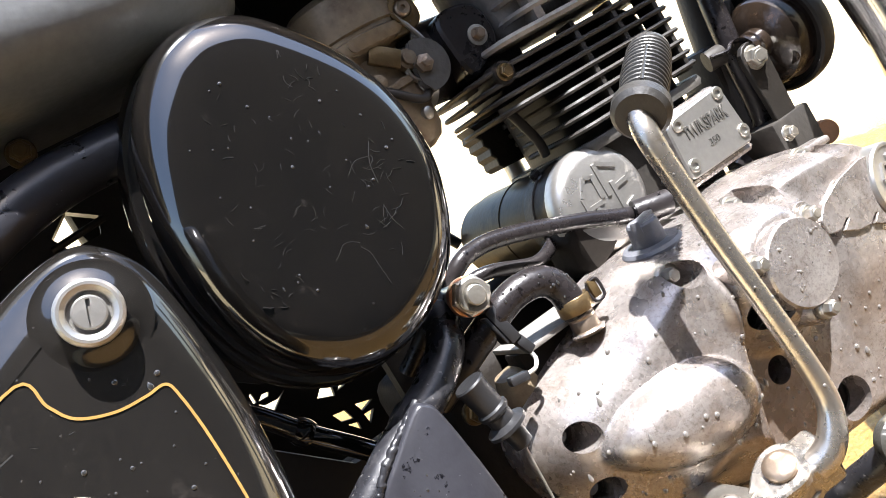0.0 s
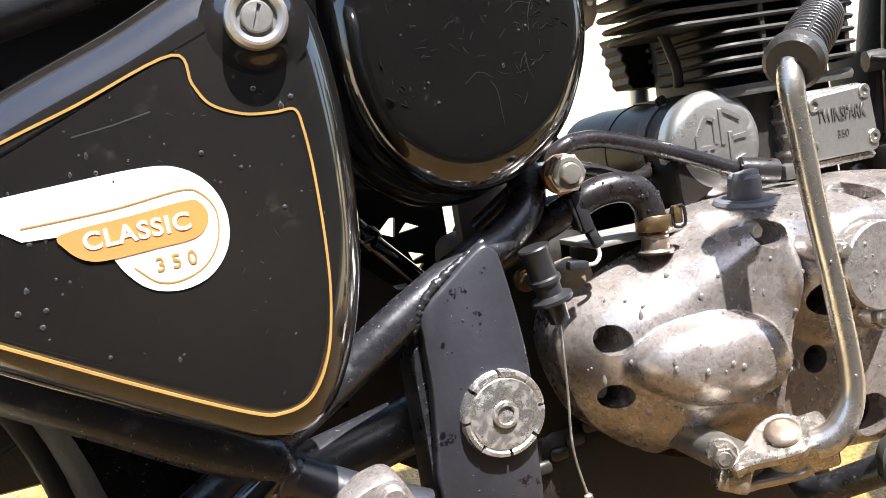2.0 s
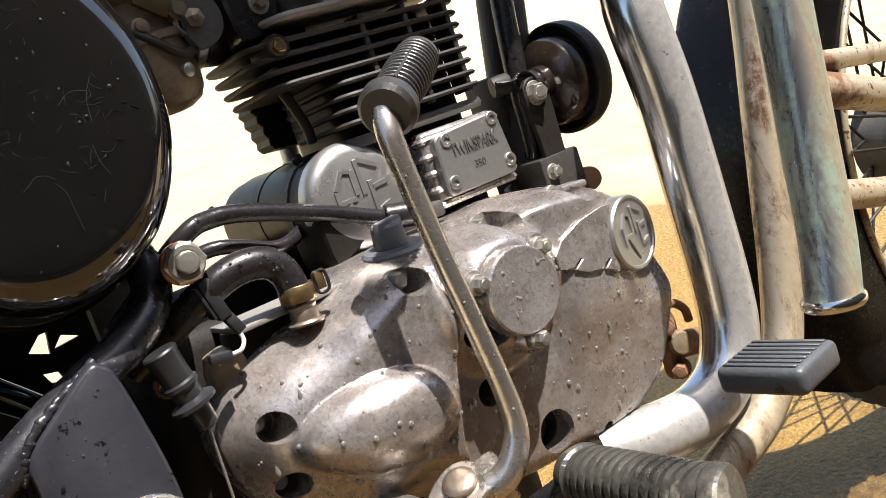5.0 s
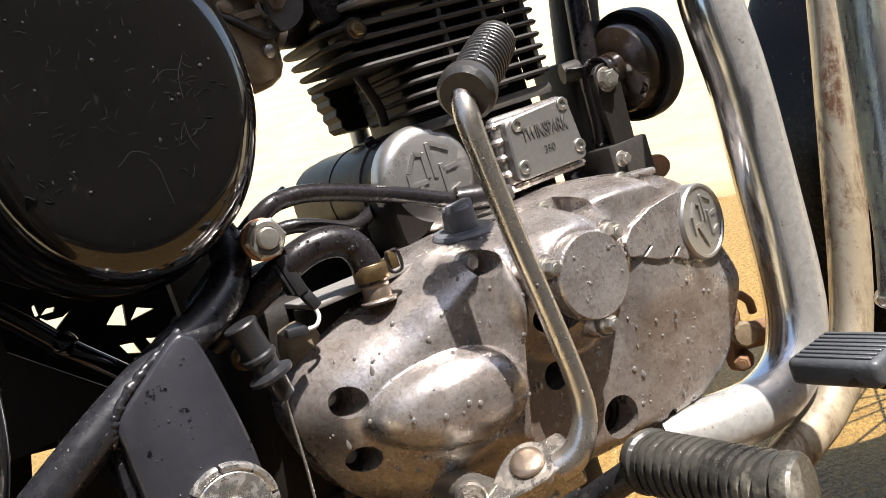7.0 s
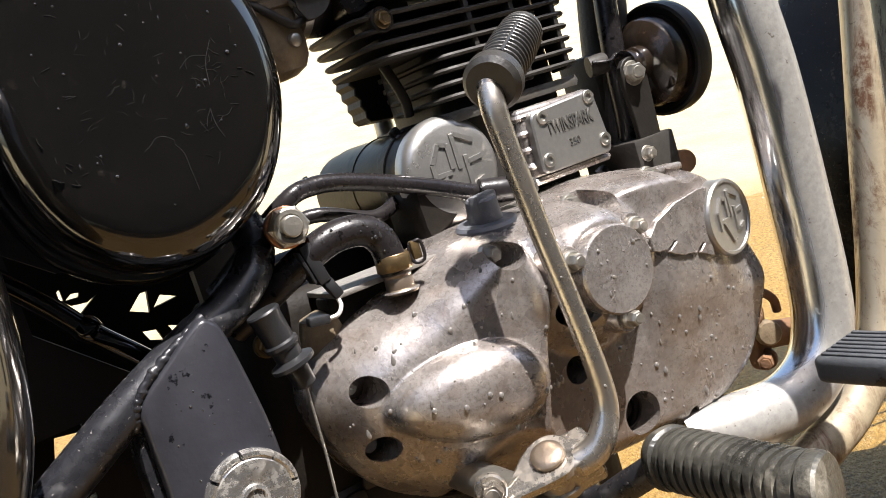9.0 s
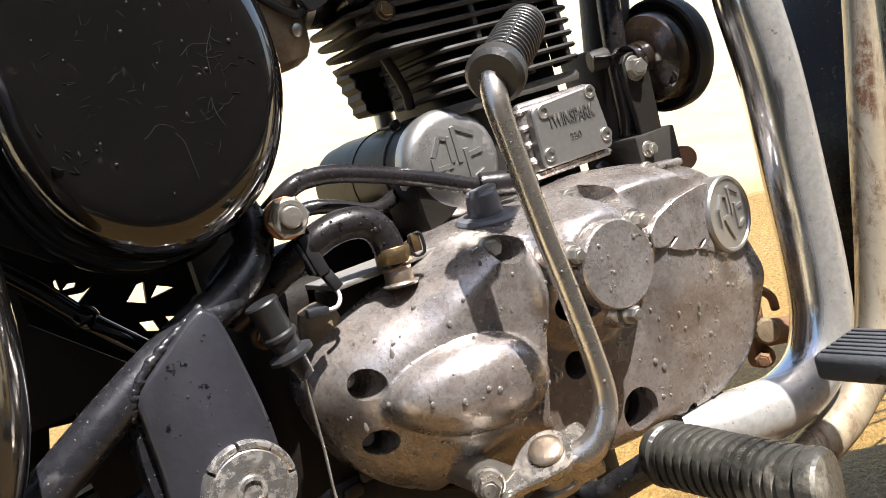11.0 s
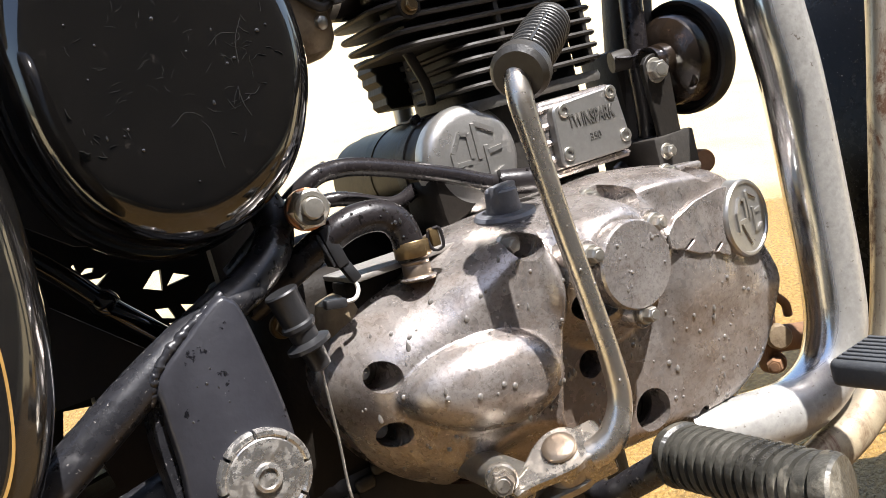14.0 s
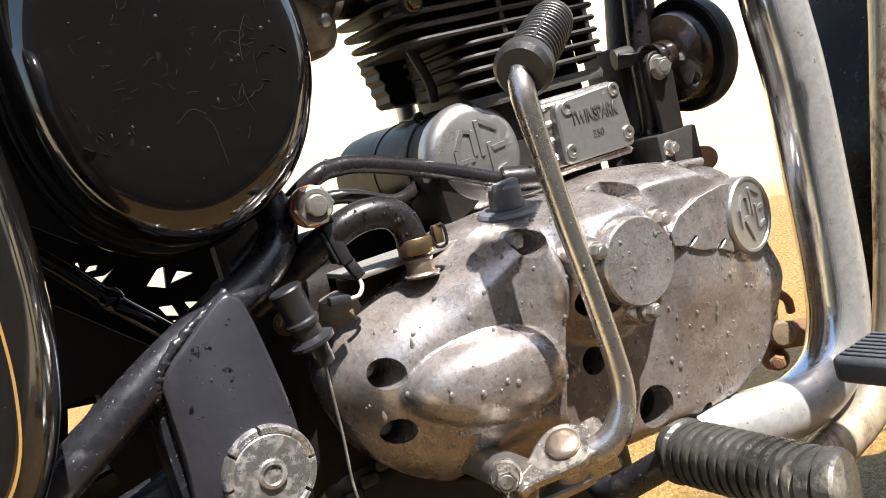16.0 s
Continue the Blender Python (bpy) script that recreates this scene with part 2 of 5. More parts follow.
FRAME = material("satin_black_frame_paint", (0.007, 0.007, 0.0085), 0.28, 0.0, (0.022, 0.022, 0.025), 20, 200, 0.8, 0.25, 180, 0.1, spec=0.5,
                 stain=(0.06, 0.058, 0.06), stain_scale=60, stain_lo=0.56, stain_hi=0.75, stain_rough=0.6, speck=(0.16, 0.15, 0.14), speck_scale=420, speck_lo=0.68)
GUSSET = material("dusty_black_plate_paint", (0.028, 0.028, 0.033), 0.34, 0.0, (0.012, 0.012, 0.0155), 14, 150, 0.7, 0.35, 120, 0.10,
                  stain=(0.004, 0.004, 0.005), stain_scale=60, stain_lo=0.60, stain_hi=0.64, stain_rough=0.2, speck=(0.10, 0.097, 0.10), speck_scale=420, speck_lo=0.73)
RUBBER = material("black_rubber", (0.010, 0.0085, 0.009), 0.27, 0.0, (0.020, 0.017, 0.017), 25, 250, 0.8, 0.2, 400, 0.08, spec=0.4,
                  stain=(0.004, 0.0035, 0.0035), stain_scale=110, stain_lo=0.62, stain_hi=0.66, stain_rough=0.12)
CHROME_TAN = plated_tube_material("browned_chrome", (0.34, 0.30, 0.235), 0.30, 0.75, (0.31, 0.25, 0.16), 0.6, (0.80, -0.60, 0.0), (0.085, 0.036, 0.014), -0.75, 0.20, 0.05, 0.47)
PEG = material("worn_peg_rubber", (0.013, 0.0125, 0.011), 0.30, 0.0, (0.060, 0.057, 0.047), 26, 170, 0.7, 0.6, 350, 0.12,
               stain=(0.25, 0.225, 0.175), stain_scale=24, stain_lo=0.50, stain_hi=0.66, stain_rough=0.6)
PAD = material("greyed_pad_rubber", (0.040, 0.043, 0.047), 0.42, 0.0, (0.060, 0.062, 0.064), 30, 260, 0.9, 0.3, 400, 0.1,
               stain=(0.012, 0.012, 0.012), stain_scale=45, stain_lo=0.62, stain_hi=0.66, stain_rough=0.25)
PLASTIC = material("black_plastic", (0.009, 0.009, 0.010), 0.40, 0.0, (0.018, 0.018, 0.019), 30, 250, 0.8, 0.2, 300, 0.08)
PLASTIC_GREY = material("grey_plastic", (0.13, 0.135, 0.15), 0.36, 0.0, (0.065, 0.066, 0.074), 40, 250, 0.9, 0.35, 260, 0.10,
                        stain=(0.27, 0.26, 0.25), stain_scale=60, stain_lo=0.56, stain_hi=0.72, stain_rough=0.6)
GREASE = material("greasy_dark_metal", (0.012, 0.011, 0.010), 0.45, 0.2, (0.03, 0.024, 0.018), 20, 200, 0.9, 0.4, 300, 0.1)
STARTER = material("bronzed_starter_lacquer", (0.024, 0.016, 0.008), 0.30, 0.0, (0.046, 0.031, 0.014), 14, 180, 0.9, 0.1, 300, 0.06, spec=0.08,
                   stain=(0.008, 0.006, 0.0045), stain_scale=40, stain_lo=0.50, stain_hi=0.66, stain_rough=0.34)
CARB = material("oily_zinc_casting", (0.27, 0.21, 0.135), 0.42, 0.3, (0.14, 0.10, 0.06), 25, 220, 0.9, 0.4, 350, 0.1,
                stain=(0.09, 0.06, 0.035), stain_scale=35, stain_lo=0.5, stain_hi=0.72, stain_rough=0.7)
GOLD = material("gold_stripe", (0.33, 0.19, 0.055), 0.30, 0.0, (0.26, 0.15, 0.045), 30, 300)
HORN = material("dusty_horn_paint", (0.006, 0.0052, 0.0045), 0.16, 0.0, (0.022, 0.014, 0.009), 18, 160, 0.9, 0.3, 250, 0.08,
                stain=(0.075, 0.042, 0.024), stain_scale=30, stain_lo=0.55, stain_hi=0.72, stain_rough=0.6)
RIVET = material("browned_rivet_steel", (0.36, 0.29, 0.22), 0.36, 0.85, (0.24, 0.18, 0.13), 60, 300, 0.9, 0.3, 300, 0.1)
CAP = material("tarnished_cap_metal", (0.70, 0.68, 0.64), 0.24, 0.9, (0.44, 0.41, 0.37), 60, 380, 0.9, 0.5, 120, 0.12,
               stain=(0.10, 0.085, 0.065), stain_scale=190, stain_lo=0.50, stain_hi=0.78, stain_rough=0.45)
DUSTY = material("dusty_black_steel", (0.010, 0.009, 0.008), 0.45, 0.0, (0.020, 0.017, 0.014), 25, 200, 0.9, 0.3, 300, 0.1, spec=0.2,
                 stain=(0.060, 0.042, 0.028), stain_scale=70, stain_lo=0.58, stain_hi=0.74, stain_rough=0.8)
GRIP = material("dusty_grip_rubber", (0.018, 0.017, 0.016), 0.40, 0.0, (0.046, 0.043, 0.038), 30, 250, 0.9, 0.3, 400, 0.1)
CREAM = material("cream_decal", (0.86, 0.80, 0.70), 0.30, 0.0, (0.80, 0.73, 0.62), 30, 300)
ORANGE = material("orange_decal", (0.52, 0.20, 0.06), 0.30, 0.0, (0.46, 0.18, 0.055), 30, 300)
TYRE = material("tyre_rubber", (0.018, 0.017, 0.017), 0.65, 0.0, (0.035, 0.032, 0.028), 12, 200, 0.8, 0.5, 300, 0.1)
BRIDGE = material("white_wire", (0.75, 0.72, 0.66), 0.5)
SCRATCH = material("scratched_paint_edge", (0.030, 0.029, 0.028), 0.6, 0.0, spec=0.15)
VINYL = material("black_vinyl", (0.16, 0.165, 0.17), 0.36, 0.0, (0.085, 0.088, 0.09), 12, 200, 0.8, 0.15, 300, 0.08)
WALL = material("dark_rendered_wall", (0.031, 0.030, 0.026), 0.8, 0.0, (0.015, 0.0148, 0.013), 1.2, 20, 0.9, 0.4, 60)


BEAD = material("water_bead_on_metal", (0.27, 0.25, 0.228), 0.05, 0.5, (0.22, 0.202, 0.185), 30, 300, coat=1.0)
BEAD_DARK = material("water_bead_on_paint", (0.02, 0.02, 0.02), 0.03, 0.0, (0.03, 0.03, 0.03), 30, 300, coat=1.0)


def ground_material():
    """Sandy concrete yard, wet and dark in patches."""
    m = bpy.data.materials.new("sandy_concrete")
    m.use_nodes = True
    N, L = m.node_tree.nodes, m.node_tree.links
    b = N["Principled BSDF"]
    co = N.new("ShaderNodeTexCoord")

    def nz(scale, detail, rough=0.5):
        n = N.new("ShaderNodeTexNoise")
        n.inputs["Scale"].default_value, n.inputs["Detail"].default_value, n.inputs["Roughness"].default_value = scale, detail, rough
        L.new(co.outputs["Object"], n.inputs["Vector"])
        return n

    def rng(src, lo, hi, a=0.0, z=1.0):
        r = N.new("ShaderNodeMapRange")
        r.inputs[1].default_value, r.inputs[2].default_value, r.inputs[3].default_value, r.inputs[4].default_value = lo, hi, a, z
        L.new(src, r.inputs[0])
        return r.outputs[0]

    def mixc(f, a, z):
        x = N.new("ShaderNodeMix")
        x.data_type = "RGBA"
        L.new(f, x.inputs[0])
        for i, v in ((6, a), (7, z)):
            if isinstance(v, tuple):
                x.inputs[i].default_value = (*v, 1)
            else:
                L.new(v, x.inputs[i])
        return x.outputs[2]

    dry = mixc(rng(nz(6, 6, 0.6).outputs[0], 0.35, 0.65), (0.53, 0.44, 0.25), (0.45, 0.35, 0.18))
    dry = mixc(rng(nz(240, 3).outputs[0], 0.45, 0.72), dry, (0.42, 0.32, 0.20))
    sep = N.new("ShaderNodeVectorMath")
    sep.operation = "DISTANCE"
    L.new(co.outputs["Object"], sep.inputs[0])
    sep.inputs[1].default_value = (0.35, 0.25, 0.0)
    wob = N.new("ShaderNodeMath")
    wob.operation = "MULTIPLY_ADD"
    L.new(nz(5, 6, 0.6).outputs[0], wob.inputs[0])
    wob.inputs[1].default_value = 0.5
    near = N.new("ShaderNodeVectorMath")
    near.operation = "DISTANCE"
    L.new(co.outputs["Object"], near.inputs[0])
    near.inputs[1].default_value = (0.05, -0.95, 0.0)
    L.new(sep.outputs["Value"], wob.inputs[2])
    wob2 = N.new("ShaderNodeMath")
    wob2.operation = "MULTIPLY_ADD"
    L.new(nz(3, 6, 0.6).outputs[0], wob2.inputs[0])
    wob2.inputs[1].default_value = 0.6
    L.new(near.outputs["Value"], wob2.inputs[2])
    soaked = rng(wob2.outputs[0], 1.52, 1.42)
    wetf = rng(wob.outputs[0], 1.40, 1.25)
    col = mixc(wetf, dry, mixc(rng(nz(180, 4).outputs[0], 0.4, 0.7), (0.26, 0.150, 0.040), (0.42, 0.255, 0.070)))
    col = mixc(soaked, col, mixc(rng(nz(90, 5).outputs[0], 0.4, 0.7), (0.10, 0.058, 0.020), (0.18, 0.108, 0.038)))
    L.new(col, b.inputs["Base Color"])
    wet_any = N.new("ShaderNodeMath")
    wet_any.operation = "MAXIMUM"
    L.new(wetf, wet_any.inputs[0])
    L.new(soaked, wet_any.inputs[1])
    L.new(rng(wet_any.outputs[0], 0, 1, 0.85, 0.14), b.inputs["Roughness"])
    bp = N.new("ShaderNodeBump")
    bp.inputs["Strength"].default_value, bp.inputs["Distance"].default_value = 1.0, 0.010
    L.new(nz(170, 5, 0.6).outputs[0], bp.inputs["Height"])
    L.new(bp.outputs[0], b.inputs["Normal"])
    return m


GROUND = ground_material()


# ---- mesh helpers ----
def part(name, bm, mat, parent=None, label="", smooth=True, angle=40.0):
    """Links a bmesh as one mesh object under a thing or a part."""
    bmesh.ops.recalc_face_normals(bm, faces=bm.faces)
    if smooth:
        for f in bm.faces:
            f.smooth = True
        for e in bm.edges:
            e.smooth = len(e.link_faces) == 2 and e.calc_face_angle(0) < radians(angle)
    me = bpy.data.meshes.new(name)
    bm.to_mesh(me)
    bm.free()
    me.materials.append(mat)
    ob = new(name, me)
    if parent is not None:
        ob.parent = parent
    if label:
        ob["label"] = label
    return ob


def spline(pts, n=8, closed=False):
    """Catmull-Rom through the points, n steps a span."""
    p = [Vector(q) for q in pts]
    k = len(p)
    out = []
    for i in range(k if closed else k - 1):
        if closed:
            a, b, c, d = p[i - 1], p[i], p[(i + 1) % k], p[(i + 2) % k]
        else:
            b, c = p[i], p[i + 1]
            a = p[i - 1] if i else b * 2 - c
            d = p[i + 2] if i + 2 < k else c * 2 - b
        for s in range(n):
            t = s / n
            out.append(0.5 * (2 * b + (c - a) * t + (2 * a - 5 * b + 4 * c - d) * t * t + (3 * b - a - 3 * c + d) * t ** 3))
    if not closed:
        out.append(p[-1])
    return out


def frame_of(axis):
    a = Vector(axis).normalized()
    u = a.orthogonal().normalized()
    return a, u, a.cross(u)


def add_tube(bm, pts, r, seg=16, caps=True, radii=None):
    """A swept round tube along a list of points."""
    pts = [Vector(p) for p in pts]
    rings, u = [], None
    for i, p in enumerate(pts):
        t = (pts[min(i + 1, len(pts) - 1)] - pts[max(i - 1, 0)]).normalized()
        u = t.orthogonal().normalized() if u is None else (u - t * u.dot(t)).normalized()
        v = t.cross(u)
        rr = radii[i] if radii else r
        rings.append([bm.verts.new(p + (u * math.cos(2 * math.pi * k / seg) + v * math.sin(2 * math.pi * k / seg)) * rr) for k in range(seg)])
    for a, b in zip(rings, rings[1:]):
        for k in range(seg):
            bm.faces.new((a[k], a[(k + 1) % seg], b[(k + 1) % seg], b[k]))
    if caps:
        bm.faces.new(rings[0][::-1])
        bm.faces.new(rings[-1])


def add_lathe(bm, origin, axis, profile, seg=32, squash=(1, 1), up=None):
    """Revolves (radius, height along axis) pairs; closes both ends."""
    a, u, v = frame_of(axis)
    if up is not None:
        v = (Vector(up) - a * Vector(up).dot(a)).normalized()
        u = v.cross(a)
    o = Vector(origin)
    rings = []
    for r, h in profile:
        rings.append([bm.verts.new(o + a * h + (u * math.cos(2 * math.pi * k / seg) * squash[0] + v * math.sin(2 * math.pi * k / seg) * squash[1]) * max(r, 1e-5)) for k in range(seg)])
    for x, y in zip(rings, rings[1:]):
        for k in range(seg):
            bm.faces.new((x[k], x[(k + 1) % seg], y[(k + 1) % seg], y[k]))
    bm.faces.new(rings[0][::-1])
    bm.faces.new(rings[-1])


def tube(pts, r, seg=16, n=8, smooth=True, taper=None):
    bm = bmesh.new()
    path = spline(pts, n) if smooth else pts
    radii = None
    if taper:
        radii = list(np.interp(np.linspace(0, len(taper) - 1, len(path)), range(len(taper)), taper))
    add_tube(bm, path, r, seg, radii=radii)
    return bm


def lathe(origin, axis, profile, seg=32, **kw):
    bm = bmesh.new()
    add_lathe(bm, origin, axis, profile, seg, **kw)
    return bm


def inset_loop(loop, d):
    """Moves a closed loop of (x, z) inwards by d."""
    n = len(loop)
    area = sum(loop[i][0] * loop[(i + 1) % n][1] - loop[(i + 1) % n][0] * loop[i][1] for i in range(n))
    s = 1 if area > 0 else -1
    out = []
    for i in range(n):
        t = Vector(loop[(i + 1) % n]) - Vector(loop[i - 1])
        t.normalize()
        out.append(Vector(loop[i]) + Vector((-t[1], t[0])) * d * s)
    return out


def slab(outline, steps, crown=None):
    """A closed (x, z) outline carried through (inset, y) steps, from back to front, and closed; crown: how far the front swells on towards its middle."""
    bm = bmesh.new()
    loop = [Vector(p) for p in outline]
    rings = [[bm.verts.new((p[0], y, p[1])) for p in inset_loop(loop, d)] for d, y in steps]
    n = len(loop)
    if crown is not None:
        last = [v.co.copy() for v in rings[-1]]
        mid = sum(last, Vector()) / n
        for s in (0.8, 0.6, 0.4, 0.2, 0.05):
            rings.append([bm.verts.new(mid + (p - mid) * s - Vector((0, crown * (1 - s * s), 0))) for p in last])
    for a, b in zip(rings, rings[1:]):
        for k in range(n):
            bm.faces.new((a[k], a[(k + 1) % n], b[(k + 1) % n], b[k]))
    bm.faces.new(rings[0][::-1])
    bm.faces.new(rings[-1])
    return bm


def turned(bm, origin, axis, right=(1, 0, 0)):
    """Carries a body built facing -y so that it faces along axis."""
    a = Vector(axis).normalized()
    u = (Vector(right) - a * Vector(right).dot(a)).normalized()
    v = a.cross(u)
    m = Matrix((u, -a, v)).transposed().to_4x4()
    m.translation = Vector(origin)
    bmesh.ops.transform(bm, matrix=m, verts=bm.verts)
    return bm


def round_box(lo, hi, bevel=0.002, seg=2, m=None):
    bm = bmesh.new()
    bmesh.ops.create_cube(bm, size=1)
    lo, hi = Vector(lo), Vector(hi)
    for v in bm.verts:
        v.co = Vector([lo[i] + (v.co[i] + 0.5) * (hi[i] - lo[i]) for i in range(3)])
    if bevel:
        bmesh.ops.bevel(bm, geom=bm.edges[:], offset=bevel, segments=seg, affect="EDGES", profile=0.5)
    if m is not None:
        bmesh.ops.transform(bm, matrix=m, verts=bm.verts)
    return bm


def add_hex(bm, origin, axis, r, h, turn=0.0):
    """A hex head with a chamfered top."""
    a, u, v = frame_of(axis)
    o = Vector(origin)
    rings = []
    for rr, hh in ((r, 0), (r, h * 0.8), (r * 0.86, h)):
        rings.append([bm.verts.new(o + a * hh + (u * math.cos(math.pi * k / 3 + turn) + v * math.sin(math.pi * k / 3 + turn)) * rr) for k in range(6)])
    for x, y in zip(rings, rings[1:]):
        for k in range(6):
            bm.faces.new((x[k], x[(k + 1) % 6], y[(k + 1) % 6], y[k]))
    bm.faces.new(rings[0][::-1])
    bm.faces.new(rings[-1])


def bolt(origin, axis, r, parent, h=None, mat=None, turn=0.3, name="bolt", label=""):
    """A flanged hex bolt."""
    h = h or r * 1.1
    bm = bmesh.new()
    a = Vector(axis).normalized()
    add_lathe(bm, origin, axis, ((r * 1.35, -r * 0.6), (r * 1.35, 0.0), (r * 1.2, r * 0.25)), 20)
    add_hex(bm, Vector(origin) + a * r * 0.24, axis, r, h, turn)
    add_lathe(bm, Vector(origin) + a * (r * 0.24 + h * 0.99), axis, ((r * 0.62, 0), (r * 0.55, r * 0.1)), 14)
    return part(name, bm, mat or STEEL, parent, label, angle=25)


def cut(ob, cutters):
    """Cuts the cutters' shapes out of a mesh for good."""
    for bm in cutters:
        me = bpy.data.meshes.new("cutter")
        bmesh.ops.recalc_face_normals(bm, faces=bm.faces)
        bm.to_mesh(me)
        bm.free()
        c = bpy.data.objects.new("cutter", me)
        scene.collection.objects.link(c)
        c.parent = ob.parent
        md = ob.modifiers.new("cut", "BOOLEAN")
        md.operation, md.object, md.solver = "DIFFERENCE", c, "EXACT"
        dg = bpy.context.evaluated_depsgraph_get()
        dg.update()
        done = bpy.data.meshes.new_from_object(ob.evaluated_get(dg))
        ob.modifiers.clear()
        old = ob.data
        ob.data = done
        bpy.data.meshes.remove(old)
        bpy.data.objects.remove(c)
        bpy.data.meshes.remove(me)


# ---- setting ----
def plane_grid(name, size, step, z, mat):
    bm = bmesh.new()
    bmesh.ops.create_grid(bm, x_segments=step, y_segments=step, size=size)
    for v in bm.verts:
        v.co.z = z
    return part(name, bm, mat)


ground = tagged(plane_grid("ground", 400, 8, 0.0, GROUND), "sunlit sandy concrete yard, wet in dark patches", "ground", kind="structure")
wall = part("added_wall", round_box((-7, -2.1, 0), (7, -1.8, 2.6), 0.01), WALL)
tagged(wall, "unseen dark wall, added for the black enamel to mirror", "wall", kind="structure")

# ---- motorcycle ----
bike = tagged(new("motorcycle"), "black motorcycle with worn chrome and a dirty aluminium engine", "motorcycle")
bike.matrix_world = LEAN
Y = Vector((0, -1, 0))  # outwards, to the side that is seen


def smoothstep(a, b, x):
    t = np.clip((x - a) / (b - a), 0, 1)
    return t * t * (3 - 2 * t)


# the crankcase cover
COVER = [(-0.132, 0.384), (-0.124, 0.404), (-0.104, 0.419), (-0.076, 0.429), (-0.046, 0.440), (-0.015, 0.446), (0.043, 0.446), (0.092, 0.448),
         (0.148, 0.438), (0.176, 0.421), (0.190, 0.386), (0.191, 0.337), (0.178, 0.304), (0.154, 0.282), (0.114, 0.2690), (0.061, 0.2720),
         (0.010, 0.2780), (-0.046, 0.2910), (-0.086, 0.308), (-0.114, 0.330), (-0.127, 0.356)]


def cover_height(x, z, d):
    """How far the cover stands out, from the distance to its edge."""
    w = 0.013 + 0.027 * smoothstep(0.01, -0.09, x) + 0.012 * smoothstep(0.36, 0.31, z) * smoothstep(-0.10, -0.02, x) + 0.010 * smoothstep(0.14, 0.18, x)
    k = np.clip(d / w, 0, 1)
    lip = 1 - (1 - k) ** 2.3
    ridge = -0.008 + 0.25 * np.clip(0.385 - z, 0, 0.05) * -1
    left = 0.098 + 0.25 * np.clip(x + 0.09, -0.03, 0.09)
    plateau = left + (0.100 - left) * smoothstep(-0.004, 0.006, x - ridge)
    plateau = plateau + 0.010 * smoothstep(0.05, 0.09, x) * smoothstep(0.270, 0.385, z)
    y = 0.060 + (plateau - 0.060) * lip
    c, s_ = math.cos(radians(-6)), math.sin(radians(-6))
    u, v = (x + 0.061) * c + (z - 0.3680) * s_, -(x + 0.061) * s_ + (z - 0.3680) * c
    a = np.where(u > 0, 0.043, 0.046)
    b = 0.0262 + 0.090 * np.clip(u, -0.045, 0.03)
    e = np.sqrt((u / a) ** 2 + (v / b) ** 2)
    y = y + 0.023 * np.sqrt(np.clip(1 - np.clip(e, 0, 1) ** 2.2, 0, 1)) * np.clip((1.02 - e) / 0.10, 0, 1) ** 0.6
    r = np.hypot(x - 0.033, z - 0.405)
    y = y + 0.030 * (1 - smoothstep(0.025, 0.052, r))
    # the plinth under the emblem
    r = np.hypot((x - 0.146) / 0.7, z - 0.380)
    y = y + 0.003 * (1 - smoothstep(0.010, 0.030, r))
    y = y + 0.0034 * smoothstep(0.065, 0.095, x) * smoothstep(0.335, 0.370, z) * smoothstep(0.425, 0.410, z)
    y = y - 0.0125 * smoothstep(0.120, 0.172, x) * smoothstep(0.345, 0.378, z)
    # the hollow round the kick shaft
    r = np.hypot(x + 0.045, (z - 0.302))
    y = y - 0.016 * (1 - smoothstep(0.015, 0.036, r))
    return y


def build_cover():
    loop = [Vector(p) for p in spline([(x, z) for x, z in COVER], 14, True)]
    P = np.array([tuple(p) for p in loop])
    c = np.array((0.045, 0.365))
    nr = 96
    bm = bmesh.new()
    seg_a, seg_b = P, np.roll(P, -1, axis=0)

    def edge_distance(q):
        ab = seg_b - seg_a
        t = np.clip(((q - seg_a) * ab).sum(1) / (ab ** 2).sum(1), 0, 1)
        return np.min(np.hypot(*(seg_a + ab * t[:, None] - q).T))

    rings = [[bm.verts.new((p[0], -0.030, p[1])) for p in P], [bm.verts.new((p[0], -0.058, p[1])) for p in P]]
    for i in range(nr):
        s = 1 - (i / nr) ** 1.25
        Q = c + (P - c) * s
        d = np.array([edge_distance(q) for q in Q]) if i else np.zeros(len(Q))
        h = cover_height(Q[:, 0], Q[:, 1], d)
        rings.append([bm.verts.new((q[0], -y, q[1])) for q, y in zip(Q, h)])
    n = len(P)
    for a, b in zip(rings, rings[1:]):
        for k in range(n):
            bm.faces.new((a[k], a[(k + 1) % n], b[(k + 1) % n], b[k]))
    bm.faces.new(rings[0][::-1])
    bm.faces.new(rings[-1])
    ob = part("crankcase_cover", bm, ALU, bike, "dirty cast aluminium engine side cover with water drops", angle=60)
    holes = [(-0.109, 0.3865, 0.0086), (-0.1095, 0.353, 0.0077), (0.010, 0.391, 0.012), (0.013, 0.349, 0.0085), (0.050, 0.305, 0.0135), (0.091, 0.287, 0.004)]
    cut(ob, [lathe((x, -0.052 if r < 0.012 else -0.045, z), Y, ((r, 0), (r, 0.12)), 28) for x, z, r in holes]
        + [lathe((x, -y, z), Y, ((0.0080, 0), (0.0080, 0.06)), 28, squash=(w, 1.0), up=(0, 0, 1)) for x, y, z, w in ((-0.0185, 0.0900, 0.4305, 1.10), (0.0590, 0.077, 0.4385, 1.55), (0.1290, 0.072, 0.4360, 1.55))])
    return ob


cover = build_cover()

